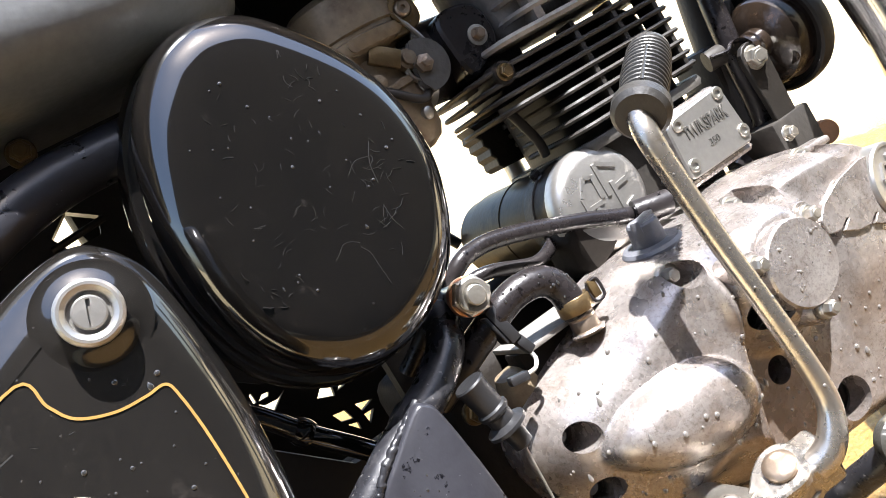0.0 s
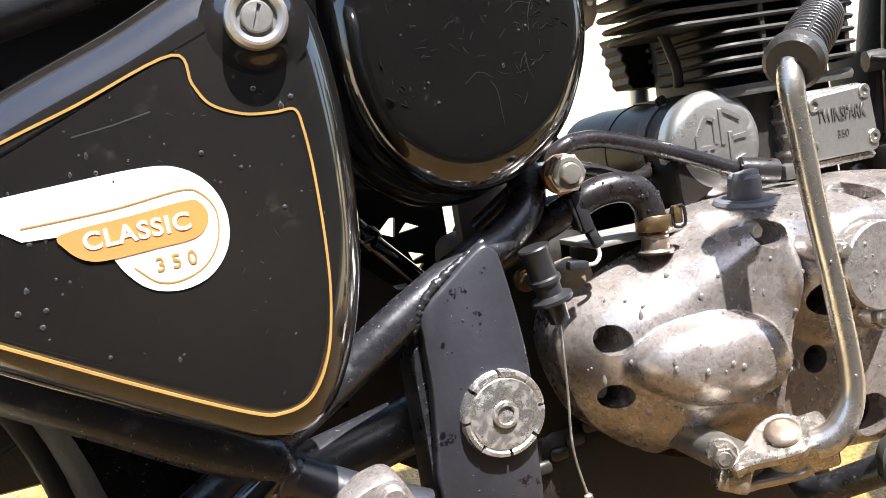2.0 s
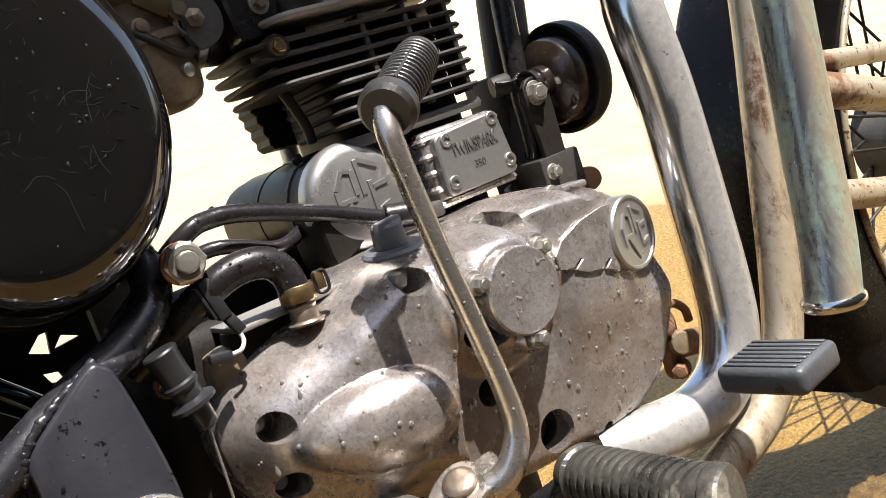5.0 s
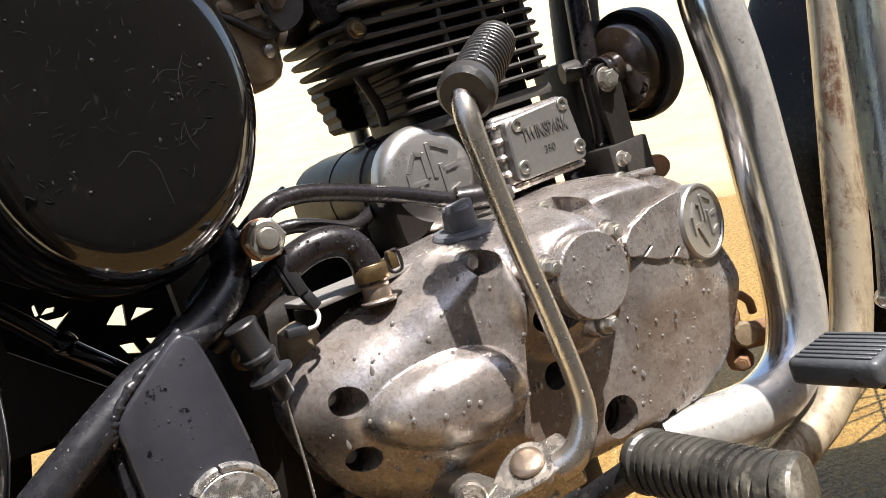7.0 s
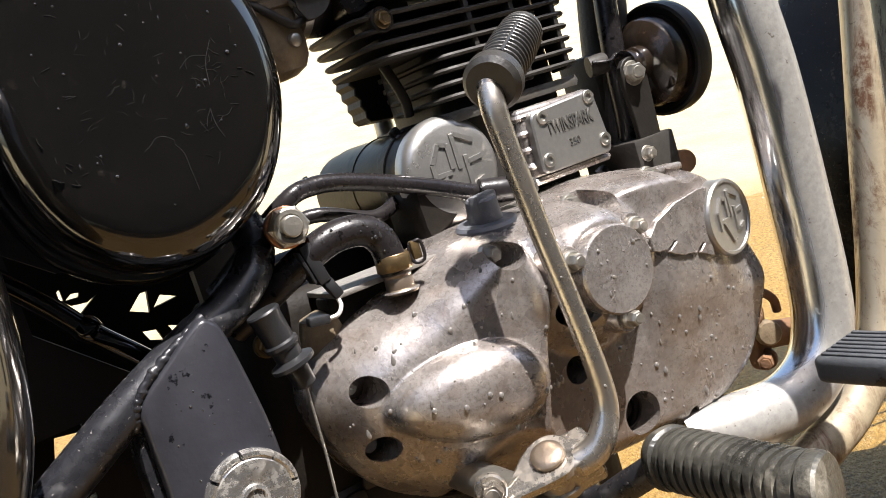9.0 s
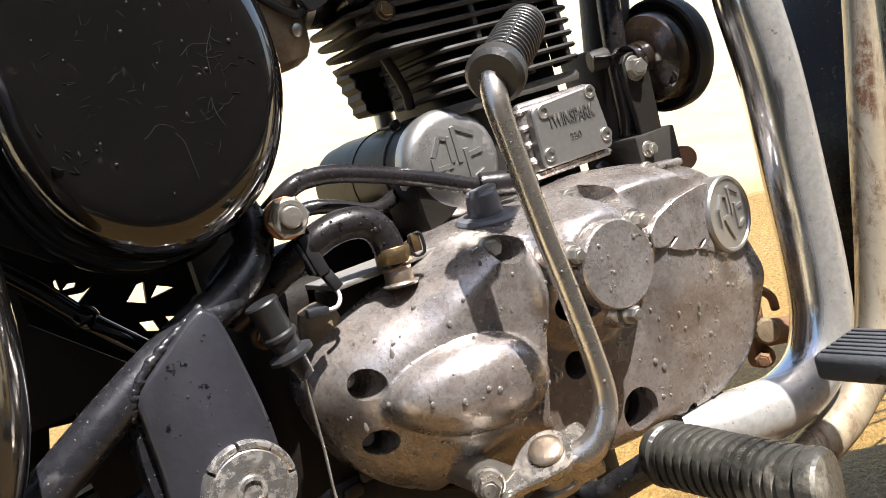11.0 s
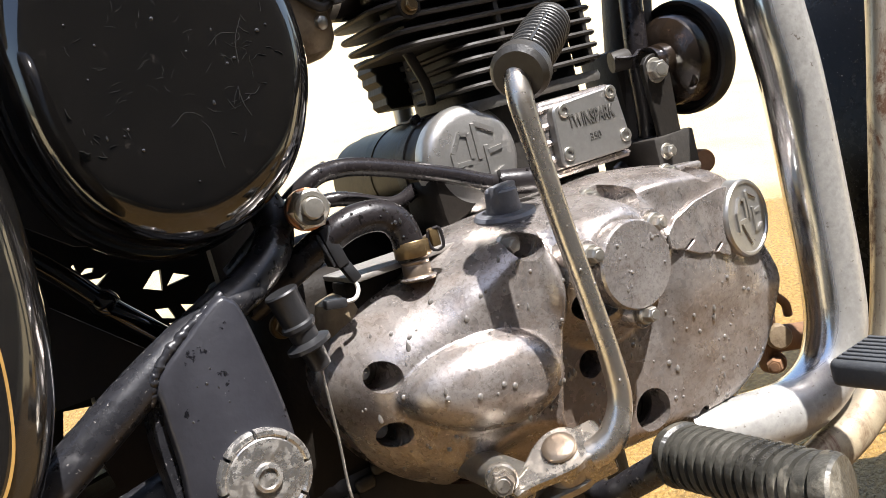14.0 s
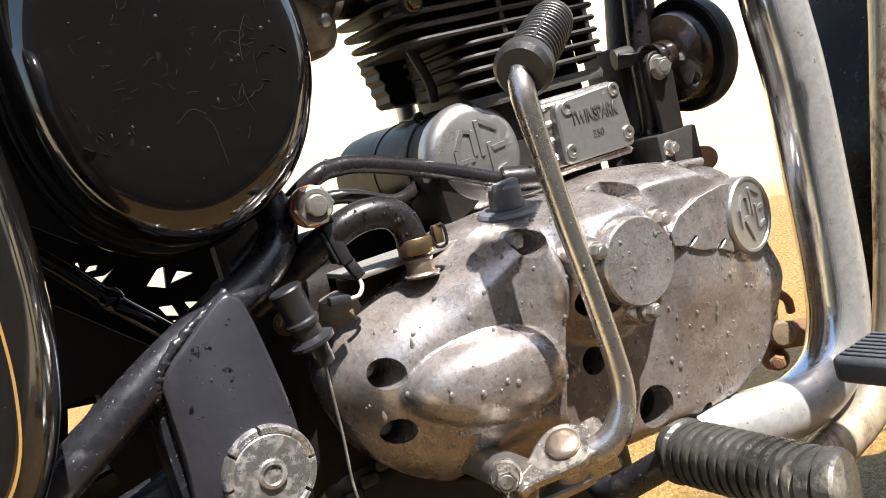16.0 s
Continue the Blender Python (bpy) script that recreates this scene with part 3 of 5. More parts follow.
cap = part("inspection_cap", lathe((0.0305, -0.128, 0.405), Y, ((0.0250, 0), (0.0250, 0.0108), (0.0240, 0.0124), (0.0, 0.0128)), 56), ALU, cover,
           "round aluminium inspection cap", angle=25)
for x, y, z in ((0.0048, 0.134, 0.4185), (0.0565, 0.130, 0.4215), (0.0305, 0.136, 0.3765)):
    bolt((x, -y - 0.002, z), Y, 0.0044, cover, 0.0055)
    part("bolt_boss", lathe((x, -y + 0.022, z), Y, ((0.0095, 0), (0.0085, 0.0205), (0.0078, 0.0215)), 20), ALU, cover)
bolt((-0.0135, -0.0885, 0.4340), Y, 0.0044, cover, 0.0060)
bolt((0.0508, -0.0870, 0.4400), Y, 0.0044, cover, 0.0060)
bolt((0.1212, -0.0820, 0.4380), Y, 0.0044, cover, 0.0060)
part("top_rib", round_box((0.088, -0.078, 0.4345), (0.158, -0.062, 0.4400), 0.0022, 3, Matrix.Translation((0.130, 0, 0.438)) @ pose(0, 0, 0, 0, 5, 0) @ Matrix.Translation((-0.130, 0, -0.438))), ALU, cover)

# round emblem with a wing, in relief
B_AX = Vector((math.sin(radians(12)), -math.cos(radians(12)), 0))
def add_bar(bm, a, b, w, depth, origin, axis, up=(0, 0, 1)):
    """A raised bar between two points of a disc's own plane."""
    ax = Vector(axis).normalized()
    v = (Vector(up) - ax * Vector(up).dot(ax)).normalized()
    u = v.cross(ax)
    a, b = Vector(a), Vector(b)
    t = (b - a).normalized()
    nrm = Vector((-t[1], t[0])) * w * 0.5
    mid = (a + b) * 0.5
    base, top = [], []
    for q in (a - nrm, b - nrm, b + nrm, a + nrm):
        base.append(bm.verts.new(Vector(origin) + u * q[0] + v * q[1] - ax * 0.0005))
        q2 = mid + (q - mid) * 0.95 - (q - mid).normalized() * w * 0.12
        top.append(bm.verts.new(Vector(origin) + u * q2[0] + v * q2[1] + ax * depth))
    for k in range(4):
        bm.faces.new((base[k], base[(k + 1) % 4], top[(k + 1) % 4], top[k]))
    bm.faces.new(top)
    bm.faces.new(base[::-1])


def emblem_disc(name, origin, axis, profile, r, h, depth, mat, parent, label):
    """A disc with plain raised bars in the manner of its monogram."""
    ax = Vector(axis).normalized()
    disc = part(name, lathe(origin, axis, profile, 48), mat, parent, label, angle=25)
    for a, b in (((-0.55, -0.30), (-0.55, 0.25)), ((-0.55, 0.22), (-0.28, 0.64)), ((-0.30, 0.62), (-0.08, 0.54)), ((-0.08, 0.60), (-0.08, 0.00)),
                 ((-0.52, -0.04), (-0.10, -0.04)), ((-0.34, -0.08), (-0.02, -0.74)), ((0.10, 0.78), (0.10, -0.05)), ((0.12, 0.76), (0.62, 0.48)),
                 ((0.30, 0.26), (0.30, -0.50)), ((0.30, 0.08), (0.72, 0.12)), ((0.30, -0.46), (0.68, -0.34))):
        bm = bmesh.new()
        add_bar(bm, [c * r for c in a], [c * r for c in b], r * 0.11, depth, Vector(origin) + ax * h, axis)
        part("relief_bar", bm, mat, disc, smooth=False)
    return disc


emblem_disc("round_emblem", (0.1470, -0.0990, 0.3982), B_AX, ((0.0262, -0.02), (0.0250, 0.0135), (0.0240, 0.0150), (0.0224, 0.0150), (0.0218, 0.0140), (0.0, 0.0140)),
            0.0222, 0.0140, 0.0014, ALU_PLATE, bike, "round cast emblem in relief")
wing = [(0.0790, 0.4078), (0.0795, 0.3988), (0.0850, 0.3968), (0.0897, 0.3961), (0.0981, 0.3996), (0.0988, 0.3988), (0.0912, 0.3945), (0.1017, 0.3889), (0.1116, 0.3871), (0.1205, 0.3910), (0.1212, 0.3902), (0.1153, 0.3860),
        (0.1262, 0.3802), (0.1275, 0.3860), (0.1255, 0.3980), (0.1285, 0.4110), (0.1350, 0.4225), (0.1268, 0.4238), (0.1054, 0.4214), (0.0876, 0.4155)]
part("emblem_wing", slab(wing, ((0, -0.09), (0, -0.1150), (0.0006, -0.1156))), ALU, cover, "cast wing in relief beside the emblem", smooth=False)

# inside the holes
bolt((-0.0215, -0.0985, 0.4325), Y, 0.0046, cover, 0.007)
part("drain_plug", lathe((0.050, -0.062, 0.305), Y, ((0.0125, 0), (0.0125, 0.012), (0.0100, 0.014), (0.0100, 0.010), (0.0085, 0.010), (0.0085, 0.018), (0.006, 0.019)), 28),
     GREASE, cover, "dark threaded plug in its well", angle=25)
part("thread_sleeve", lathe((0.050, -0.060, 0.305), Y, ((0.0134, 0), (0.0134, 0.024), (0.0118, 0.024), (0.0126, 0.0215), (0.0116, 0.019), (0.0126, 0.0165), (0.0116, 0.014), (0.0116, 0.002)), 32), GREASE, cover, angle=25)
for x, z in ((-0.111, 0.3875), (-0.1105, 0.353)):
    part("sunk_screw", lathe((x, -0.053, z), Y, ((0.0045, 0), (0.0045, 0.012), (0.002, 0.0125)), 16), STEEL, cover, angle=25)

crank = [(x * 0.97 + 0.0013, (z - 0.365) * 0.955 + 0.365) for x, z in COVER]
case = part("crankcase", slab([(x, min(z, 0.412)) for x, z in spline(crank, 4, True)], ((0.004, 0.085), (0, 0.080), (0, -0.031))), OIL_SHADE, bike, "oily crankcase, coloured near black for the shade behind the cover")

# oil filler cap
filler = part("oil_filler_cap", lathe((0.000, -0.070, 0.436), (0, -0.12, 1), ((0.019, 0), (0.019, 0.009), (0.0175, 0.011), (0.0105, 0.0115), (0.0095, 0.024), (0.0085, 0.0255)), 32),
              PLASTIC_GREY, bike, "bluish grey plastic oil filler cap", angle=25)
part("grip_bar", round_box((-0.011, -0.0035, 0), (0.011, 0.0035, 0.0165), 0.0015, 2, Matrix.Translation((0.001, -0.0715, 0.447)) @ pose(0, 0, 0, 6, 0, 25)), PLASTIC_GREY, filler)

# starter motor
ST = Vector((0.0095, -0.030, 0.4795))
starter = part("starter_motor", lathe(ST, (0, 1, 0), ((0.0335, 0), (0.0335, 0.035), (0.0338, 0.036), (0.0330, 0.037), (0.0330, 0.075), (0.0336, 0.076), (0.0336, 0.079), (0.0328, 0.080), (0.0328, 0.128), (0.031, 0.131), (0.031, 0.150), (0.024, 0.160), (0.012, 0.163)), 48),
               STARTER, bike, "dark bronzed starter motor, wet and rubbed", angle=25)
emblem_disc("end_cap", ST + Vector((0, 0.012, 0)), Y, ((0.0340, 0.0060), (0.0350, 0.0070), (0.0352, 0.0130), (0.0345, 0.0165), (0.0328, 0.0193), (0.0303, 0.0212), (0.0270, 0.0222), (0.0, 0.0226)),
            0.029, 0.0220, 0.0015, ALU_PLATE, bike, "satin aluminium end cap with an emblem in relief")
bolt(ST + Vector((-0.0135, 0.026, 0.0305)), (-0.35, 0, 0.94), 0.004, starter, mat=RUBBER)
part("body_band", lathe(ST + Vector((0, 0.0225, 0)), (0, 1, 0), ((0.0338, 0), (0.0346, 0.0005), (0.0346, 0.0120), (0.0338, 0.0125)), 48), FIN, starter, angle=25)
part("terminal", lathe(ST + Vector((-0.028, 0.158, 0.010)), (-0.5, 0.1, 0.9), ((0.0045, 0), (0.0045, 0.012), (0.003, 0.013)), 14), GREASE, starter)

# cylinder barrel and head
def rounded_rect(x0, x1, z0, z1, r, n=5):
    out = []
    for cx, cz, a0 in ((x1 - r, z1 - r, 0), (x0 + r, z1 - r, 90), (x0 + r, z0 + r, 180), (x1 - r, z0 + r, 270)):
        for k in range(n + 1):
            a = radians(a0 + 90 * k / n)
            out.append((cx + r * math.cos(a), cz + r * math.sin(a)))
    return out


def rounded_quad(a, b, c, d, r, n=5):
    """A four-cornered outline with rounded corners, anticlockwise from the upper right."""
    pts = [Vector(p) for p in (b, a, d, c)]
    out = []
    for i, p in enumerate(pts):
        u, v = (pts[i - 1] - p).normalized(), (pts[(i + 1) % 4] - p).normalized()
        for k in range(n + 1):
            t = k / n
            out.append(tuple((p + u * r) * (1 - t) ** 2 + p * 2 * t * (1 - t) + (p + v * r) * t * t))
    return out


def fin_plate(x0, x1, y0, y1, z, th, r=0.02):
    bm = bmesh.new()
    loop = rounded_rect(x0, x1, y0, y1, r)
    rings = [[bm.verts.new((p[0], p[1], zz)) for p in inset_loop(loop, d)] for d, zz in ((0.0012, z - th / 2), (0, z), (0.0012, z + th / 2))]
    n = len(loop)
    for a, b in zip(rings, rings[1:]):
        for k in range(n):
            bm.faces.new((a[k], a[(k + 1) % n], b[(k + 1) % n], b[k]))
    bm.faces.new(rings[0][::-1])
    bm.faces.new(rings[-1])
    return bm


barrel = part("cylinder_barrel", round_box((0.020, -0.030, 0.43), (0.118, 0.05, 0.58), 0.015, 4), FIN, bike, "black finned cylinder barrel")
for k in range(8):
    z = 0.5225 + k * 0.0082
    part("fin", fin_plate(0.010 if k < 4 else -0.026 - 0.0030 * (k - 4), 0.1275, -0.050, 0.032, z, 0.0030, 0.018), FIN, barrel)
part("base_flange", fin_plate(0.012, 0.130, -0.044, 0.075, 0.5105, 0.007, 0.02), ALU_DULL, barrel, "bare aluminium flange")
for x in (0.045, 0.078, 0.110):
    part("web", round_box((x, -0.048, 0.519), (x + 0.004, -0.03, 0.585), 0.001), FIN, barrel)
WAVY = [(0.0003, 0.5627), (0.0020, 0.5575), (0.0004, 0.5539), (0.0034, 0.5504), (0.0022, 0.5460), (0.0056, 0.5420), (0.0041, 0.5376), (0.0066, 0.5335), (0.0057, 0.5289), (0.0088, 0.5251), (0.0313, 0.5236), (0.0560, 0.5236), (0.0560, 0.5627)]
oil_box = part("rear_gallery", slab(WAVY, ((0.0010, 0.075), (0, 0.074), (0, 0.051), (0.001, 0.050))), FIN, bike, "black casting with a toothed edge and bright studs", angle=30)
for x, z in ((0.0232, 0.5587), (0.0262, 0.5503), (0.0275, 0.5421), (0.0286, 0.5347), (0.0303, 0.5263)):
    part("stud", round_box((x - 0.0036, 0.0465, z - 0.0018), (x + 0.0036, 0.051, z + 0.0018), 0.0010), STEEL, oil_box)
part("gallery_strap", tube([(0.006, -0.010, 0.520), (0.0045, -0.013, 0.530), (0.001, -0.013, 0.543), (-0.003, -0.012, 0.556)], 0.0034, 12), FIN, oil_box)
for k in range(6):
    part("base_fin", fin_plate(0.045, 0.145, -0.030, 0.06, 0.455 + k * 0.0088, 0.0030, 0.02), ALU_DULL, barrel)
part("gallery_ledge", round_box((0.010, 0.040, 0.5625), (0.034, 0.060, 0.5655), 0.001), FIN_LIGHT, oil_box, "bright machined ledge")
part("barrel_side", round_box((-0.006, -0.022, 0.566), (0.024, 0.026, 0.600), 0.004), FIN, barrel)
part("stay_pipe", tube([(0.036, 0.085, 0.545), (0.034, 0.085, 0.500), (0.034, 0.085, 0.440)], 0.0075, 16), ALU_PLATE, barrel, "pale upright pipe")
head = part("cylinder_head", round_box((0.005, -0.045, 0.588), (0.118, 0.03, 0.72), 0.02, 4), FIN_LIGHT, bike, "grey finned cylinder head")
for k in range(11):
    part("fin", fin_plate(-0.016 if k == 0 else 0.008, 0.133, -0.056, 0.034, 0.5925 + k * 0.0112, 0.0044, 0.02), FIN_LIGHT, head)
for x in (0.022, 0.052, 0.082, 0.112):
    part("web", round_box((x, -0.0545, 0.592), (x + 0.0075, -0.03, 0.70), 0.002), FIN_LIGHT, head)
bolt((-0.014, -0.0500, 0.577), Y, 0.0042, head, 0.0025, BRASS)
part("stud_boss", lathe((-0.014, -0.026, 0.577), Y, ((0.0082, 0), (0.0078, 0.0230), (0.0072, 0.0238)), 20), DUSTY, head)

# tappet cover plate
tappet = part("tappet_box", round_box((0.0615, -0.0445, 0.455), (0.1265, 0.0, 0.503), 0.004, 3), ALU, bike, "finned bare aluminium tappet box")
for k in range(5):
    part("fin", fin_plate(0.059, 0.1310, -0.046, 0.02, 0.4540 + k * 0.0108, 0.0042, 0.006), ALU, tappet)
plate = part("cover_plate", slab(rounded_quad((0.0672, 0.4985), (0.1222, 0.5015), (0.1272, 0.4575), (0.0652, 0.4575), 0.0065), ((0, -0.044), (0, -0.0503), (0.0012, -0.0515))), ALU_PLATE, bike,
             "brushed aluminium plate with stamped lettering", angle=30)
for x, z in ((0.0757, 0.4935), (0.1168, 0.4972), (0.1216, 0.4668), (0.0722, 0.4658)):
    part("screw", lathe((x, -0.0512, z), Y, ((0.0046, 0), (0.0046, 0.0012), (0.0042, 0.0016), (0.0024, 0.0016), (0.0022, -0.0002), (0.0, -0.0002)), 20), STEEL, plate, angle=25)


def lettering(body, size, mat, parent, origin, m3, depth=0.0004, label="", name="lettering", bold=0.0, spacing=1.0):
    cu = bpy.data.curves.new("lettering", "FONT")
    cu.body, cu.size, cu.extrude, cu.align_x, cu.align_y = body, size, depth, "CENTER", "CENTER"
    cu.offset, cu.space_character = bold, spacing
    tmp = bpy.data.objects.new("lettering", cu)
    scene.collection.objects.link(tmp)
    dg = bpy.context.evaluated_depsgraph_get()
    dg.update()
    me = bpy.data.meshes.new_from_object(tmp.evaluated_get(dg))
    bpy.data.objects.remove(tmp)
    bpy.data.curves.remove(cu)
    me.transform(Matrix.Translation(origin) @ m3)
    me.materials.clear()
    me.materials.append(mat)
    ob = new(name, me)
    ob.parent = parent
    if label:
        ob["label"] = label
    return ob


FACE = pose(0, 0, 0, 90, 0, 0)  # flat writing turned to face outwards
lettering("TWINSPARK", 0.0105, ALU_DULL, plate, (0.0966, -0.0517, 0.4850), FACE @ Matrix.Diagonal((0.67, 1.20, 1, 1)), 0.0005, "stamped word TWINSPARK", bold=0.00016)
lettering("350", 0.0068, ALU_DULL, plate, (0.0966, -0.0517, 0.4722), FACE @ Matrix.Diagonal((0.95, 1, 1, 1)), 0.0003, "stamped number 350")

# kick starter
arm_pts = [(-0.0400, -0.154, 0.3265), (-0.0335, -0.158, 0.3290), (-0.0265, -0.161, 0.3360), (-0.0195, -0.162, 0.350), (-0.0190, -0.162, 0.371), (-0.022, -0.160, 0.411),
           (-0.0245, -0.157, 0.447), (-0.0265, -0.154, 0.487), (-0.0265, -0.152, 0.508), (-0.021, -0.147, 0.522), (-0.010, -0.139, 0.530)]
kick = part("kick_starter", tube(arm_pts, 0.0062, 20, 8, taper=(0.0080, 0.0080, 0.0074, 0.0062, 0.0057, 0.0056, 0.0057, 0.0060, 0.0066, 0.0066, 0.0066)), LEVER, bike, "bent worn plated steel kick lever")
G0, G1 = Vector((-0.0215, -0.150, 0.520)), Vector((0.026, -0.118, 0.541))
gdir = (G1 - G0).normalized()
gl = (G1 - G0).length
prof = [(0.0075, -0.004), (0.0125, -0.004), (0.0150, -0.001), (0.0152, 0.005), (0.0130, 0.008)]
nrib = 13
for k in range(nrib):
    h = 0.009 + (gl + 0.004 - 0.009) * k / nrib
    st = (gl + 0.004 - 0.009) / nrib
    rr = 0.0128 - 0.0004 * math.cos(k / nrib * 6)
    prof += [(rr - 0.0018, h), (rr - 0.0003, h + st * 0.18), (rr, h + st * 0.33), (rr - 0.0003, h + st * 0.50), (rr - 0.0018, h + st * 0.68)]
prof += [(0.0122, gl + 0.004), (0.0115, gl + 0.008), (0.006, gl + 0.0095)]
part("grip", lathe(G0, gdir, prof, 32), GRIP, kick, "ribbed black rubber grip", angle=25)
part("grip_seam", tube([G0 + gdir * h + Vector((0.10, -0.55, 0.83)).normalized() * 0.0122 for h in (0.010, 0.022, 0.035, 0.048)], 0.0011, 8, 2), GRIP, kick)
# hinge and clamp at the shaft
HA1 = Vector((-0.34, -0.34, 0.88)).normalized()
HP = Vector((-0.0515, -0.146, 0.3325))
part("hinge_pin", lathe(HP, HA1, ((0.0066, -0.020), (0.0066, 0.0012), (0.0084, 0.0012), (0.0091, 0.0020), (0.0089, 0.0036), (0.0078, 0.0047), (0.0055, 0.0054), (0.0, 0.0057)), 32), RIVET, kick, "domed hinge pin", angle=35)
FORK = [(0.0145, 0.0), (0.0125, 0.0073), (0.0073, 0.0125), (0.0, 0.0142), (-0.009, 0.0125), (-0.018, 0.0085), (-0.027, 0.0072), (-0.0300, 0.0040), (-0.0295, -0.0030), (-0.022, -0.0060), (-0.012, -0.0105), (0.0, -0.0145), (0.0073, -0.0125), (0.0125, -0.0073)]
for lift in (-0.0050, -0.0205):
    part("fork_plate", turned(slab(spline(FORK, 4, True), ((0.0008, 0.0), (0, -0.0008), (0, -0.0052), (0.0012, -0.0062))), HP + HA1 * lift, HA1), PLATED, kick, angle=35)
part("hinge_eye", lathe(HP - HA1 * 0.0148, HA1, ((0.0125, 0), (0.0132, 0.001), (0.0132, 0.0090), (0.0125, 0.0098)), 32), PLATED, kick, angle=30)
part("hinge_block", turned(round_box((0.004, -0.001, -0.0125), (0.0235, 0.021, 0.0105), 0.003, 3), HP - HA1 * 0.0005, HA1, (1, -0.25, -0.2)), PLATED, kick)
part("clamp_ear", turned(round_box((-0.0330, -0.0020, -0.0045), (-0.0200, 0.0050, 0.0080), 0.002, 2), HP - HA1 * 0.001, HA1), PLATED, kick)
part("clamp_lug", round_box((-0.009, -0.009, -0.016), (0.009, 0.007, 0.004), 0.003, 3, Matrix.Translation((-0.074, -0.134, 0.322)) @ pose(0, 0, 0, 0, 20, -20)), PLATED, kick)
bolt((-0.0850, -0.1400, 0.3300), (-0.45, -0.85, 0.10), 0.0062, kick, 0.0085, PLATED)
part("shaft", lathe((-0.070, -0.04, 0.320), Y, ((0.010, 0), (0.010, 0.10)), 20), STEEL, kick)

# rider's foot peg
P0, P1 = Vector((0.0110, -0.158, 0.3060)), Vector((0.0060, -0.264, 0.3130))


def ribbed_peg():
    """A ribbed rubber sleeve, flanged at its root, with an end cut aslant."""
    ax = (P1 - P0).normalized()
    side = Vector((1, 0, 0))
    side = (side - ax * side.dot(ax)).normalized()
    up = ax.cross(side)
    pl = (P1 - P0).length
    prof = [(0.0100, -0.001), (0.0158, 0.0), (0.0168, 0.003), (0.0168, 0.0065), (0.0150, 0.0080), (0.0160, 0.0095), (0.0160, 0.0120)]
    count = 13
    st = (pl - 0.024) / count
    for k in range(count):
        h, r = 0.0125 + st * k, 0.0163 - 0.0010 * k / count
        prof += [(r - 0.0046, h), (r - 0.0046, h + st * 0.16), (r - 0.0003, h + st * 0.24), (r, h + st * 0.45), (r - 0.0004, h + st * 0.86), (r - 0.0046, h + st * 0.98)]
    prof += [(0.0155, pl - 0.0110), (0.0160, pl - 0.009), (0.0160, pl - 0.003), (0.0150, pl - 0.001), (0.0030, pl)]
    bm = bmesh.new()
    rings = []
    for r, h in prof:
        lean = -0.42 * smoothstep(pl - 0.018, pl - 0.008, h)
        ring = []
        for k in range(40):
            a = 2 * math.pi * k / 40
            ca, sa = math.cos(a), math.sin(a)
            u, v = r * 1.03 * math.copysign(abs(ca) ** 0.85, ca), r * math.copysign(abs(sa) ** 0.85, sa)
            notch = 0.0022 if 0.012 < h < pl - 0.012 and r < 0.0135 and k in (12, 13) else 0.0
            ring.append(bm.verts.new(P0 + ax * (h + lean * u) + side * u + up * (v - notch)))
        rings.append(ring)
    for x, y in zip(rings, rings[1:]):
        for k in range(40):
            bm.faces.new((x[k], x[(k + 1) % 40], y[(k + 1) % 40], y[k]))
    bm.faces.new(rings[0][::-1])
    bm.faces.new(rings[-1])
    return bm


peg = part("foot_peg", ribbed_peg(), PEG, bike, "worn ribbed rubber foot peg, pale with dust", angle=25)
pdir = (P1 - P0).normalized()
part("peg_arm", tube([(0.02, -0.06, 0.268), (-0.004, -0.105, 0.274), (0.000, -0.135, 0.290), P0 + pdir * 0.004], 0.0085, 16), FRAME, peg)

# brake pedal
pm = Matrix.Translation((0.103, -0.234, 0.338)) @ pose(0, 0, 0, 0, 0, 5)
pad = part("brake_pedal", round_box((-0.020, -0.019, -0.015), (0.020, 0.030, 0.0), 0.004, 3, pm), PAD, bike, "brake pedal with a ridged black rubber pad")
for k in range(7):
    part("ridge", round_box((-0.0165 + k * 0.0050, -0.0150, -0.0004), (-0.0140 + k * 0.0050, 0.0260, 0.0010), 0.0004, 1, pm), PAD, pad)

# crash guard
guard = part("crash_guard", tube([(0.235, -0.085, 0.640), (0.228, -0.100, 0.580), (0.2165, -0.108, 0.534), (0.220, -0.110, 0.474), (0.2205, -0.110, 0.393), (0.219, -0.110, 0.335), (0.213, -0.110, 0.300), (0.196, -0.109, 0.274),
                                 (0.165, -0.106, 0.262), (0.125, -0.10, 0.264), (0.085, -0.085, 0.268)], 0.0205, 36, 10), CHROME_DUST_LIT, bike, "chromed tubular crash guard, pitted, dusty and rusting")
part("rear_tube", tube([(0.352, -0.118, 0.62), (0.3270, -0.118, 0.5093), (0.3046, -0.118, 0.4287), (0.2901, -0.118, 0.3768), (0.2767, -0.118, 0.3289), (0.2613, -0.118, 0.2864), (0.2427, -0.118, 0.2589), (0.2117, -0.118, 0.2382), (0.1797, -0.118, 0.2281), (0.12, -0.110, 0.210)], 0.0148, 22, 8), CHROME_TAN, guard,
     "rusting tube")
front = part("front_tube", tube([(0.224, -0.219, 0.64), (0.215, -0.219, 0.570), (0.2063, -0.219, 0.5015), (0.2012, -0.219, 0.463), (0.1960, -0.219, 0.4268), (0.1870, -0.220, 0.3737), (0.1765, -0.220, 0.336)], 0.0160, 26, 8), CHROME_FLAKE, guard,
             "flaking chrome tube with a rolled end")
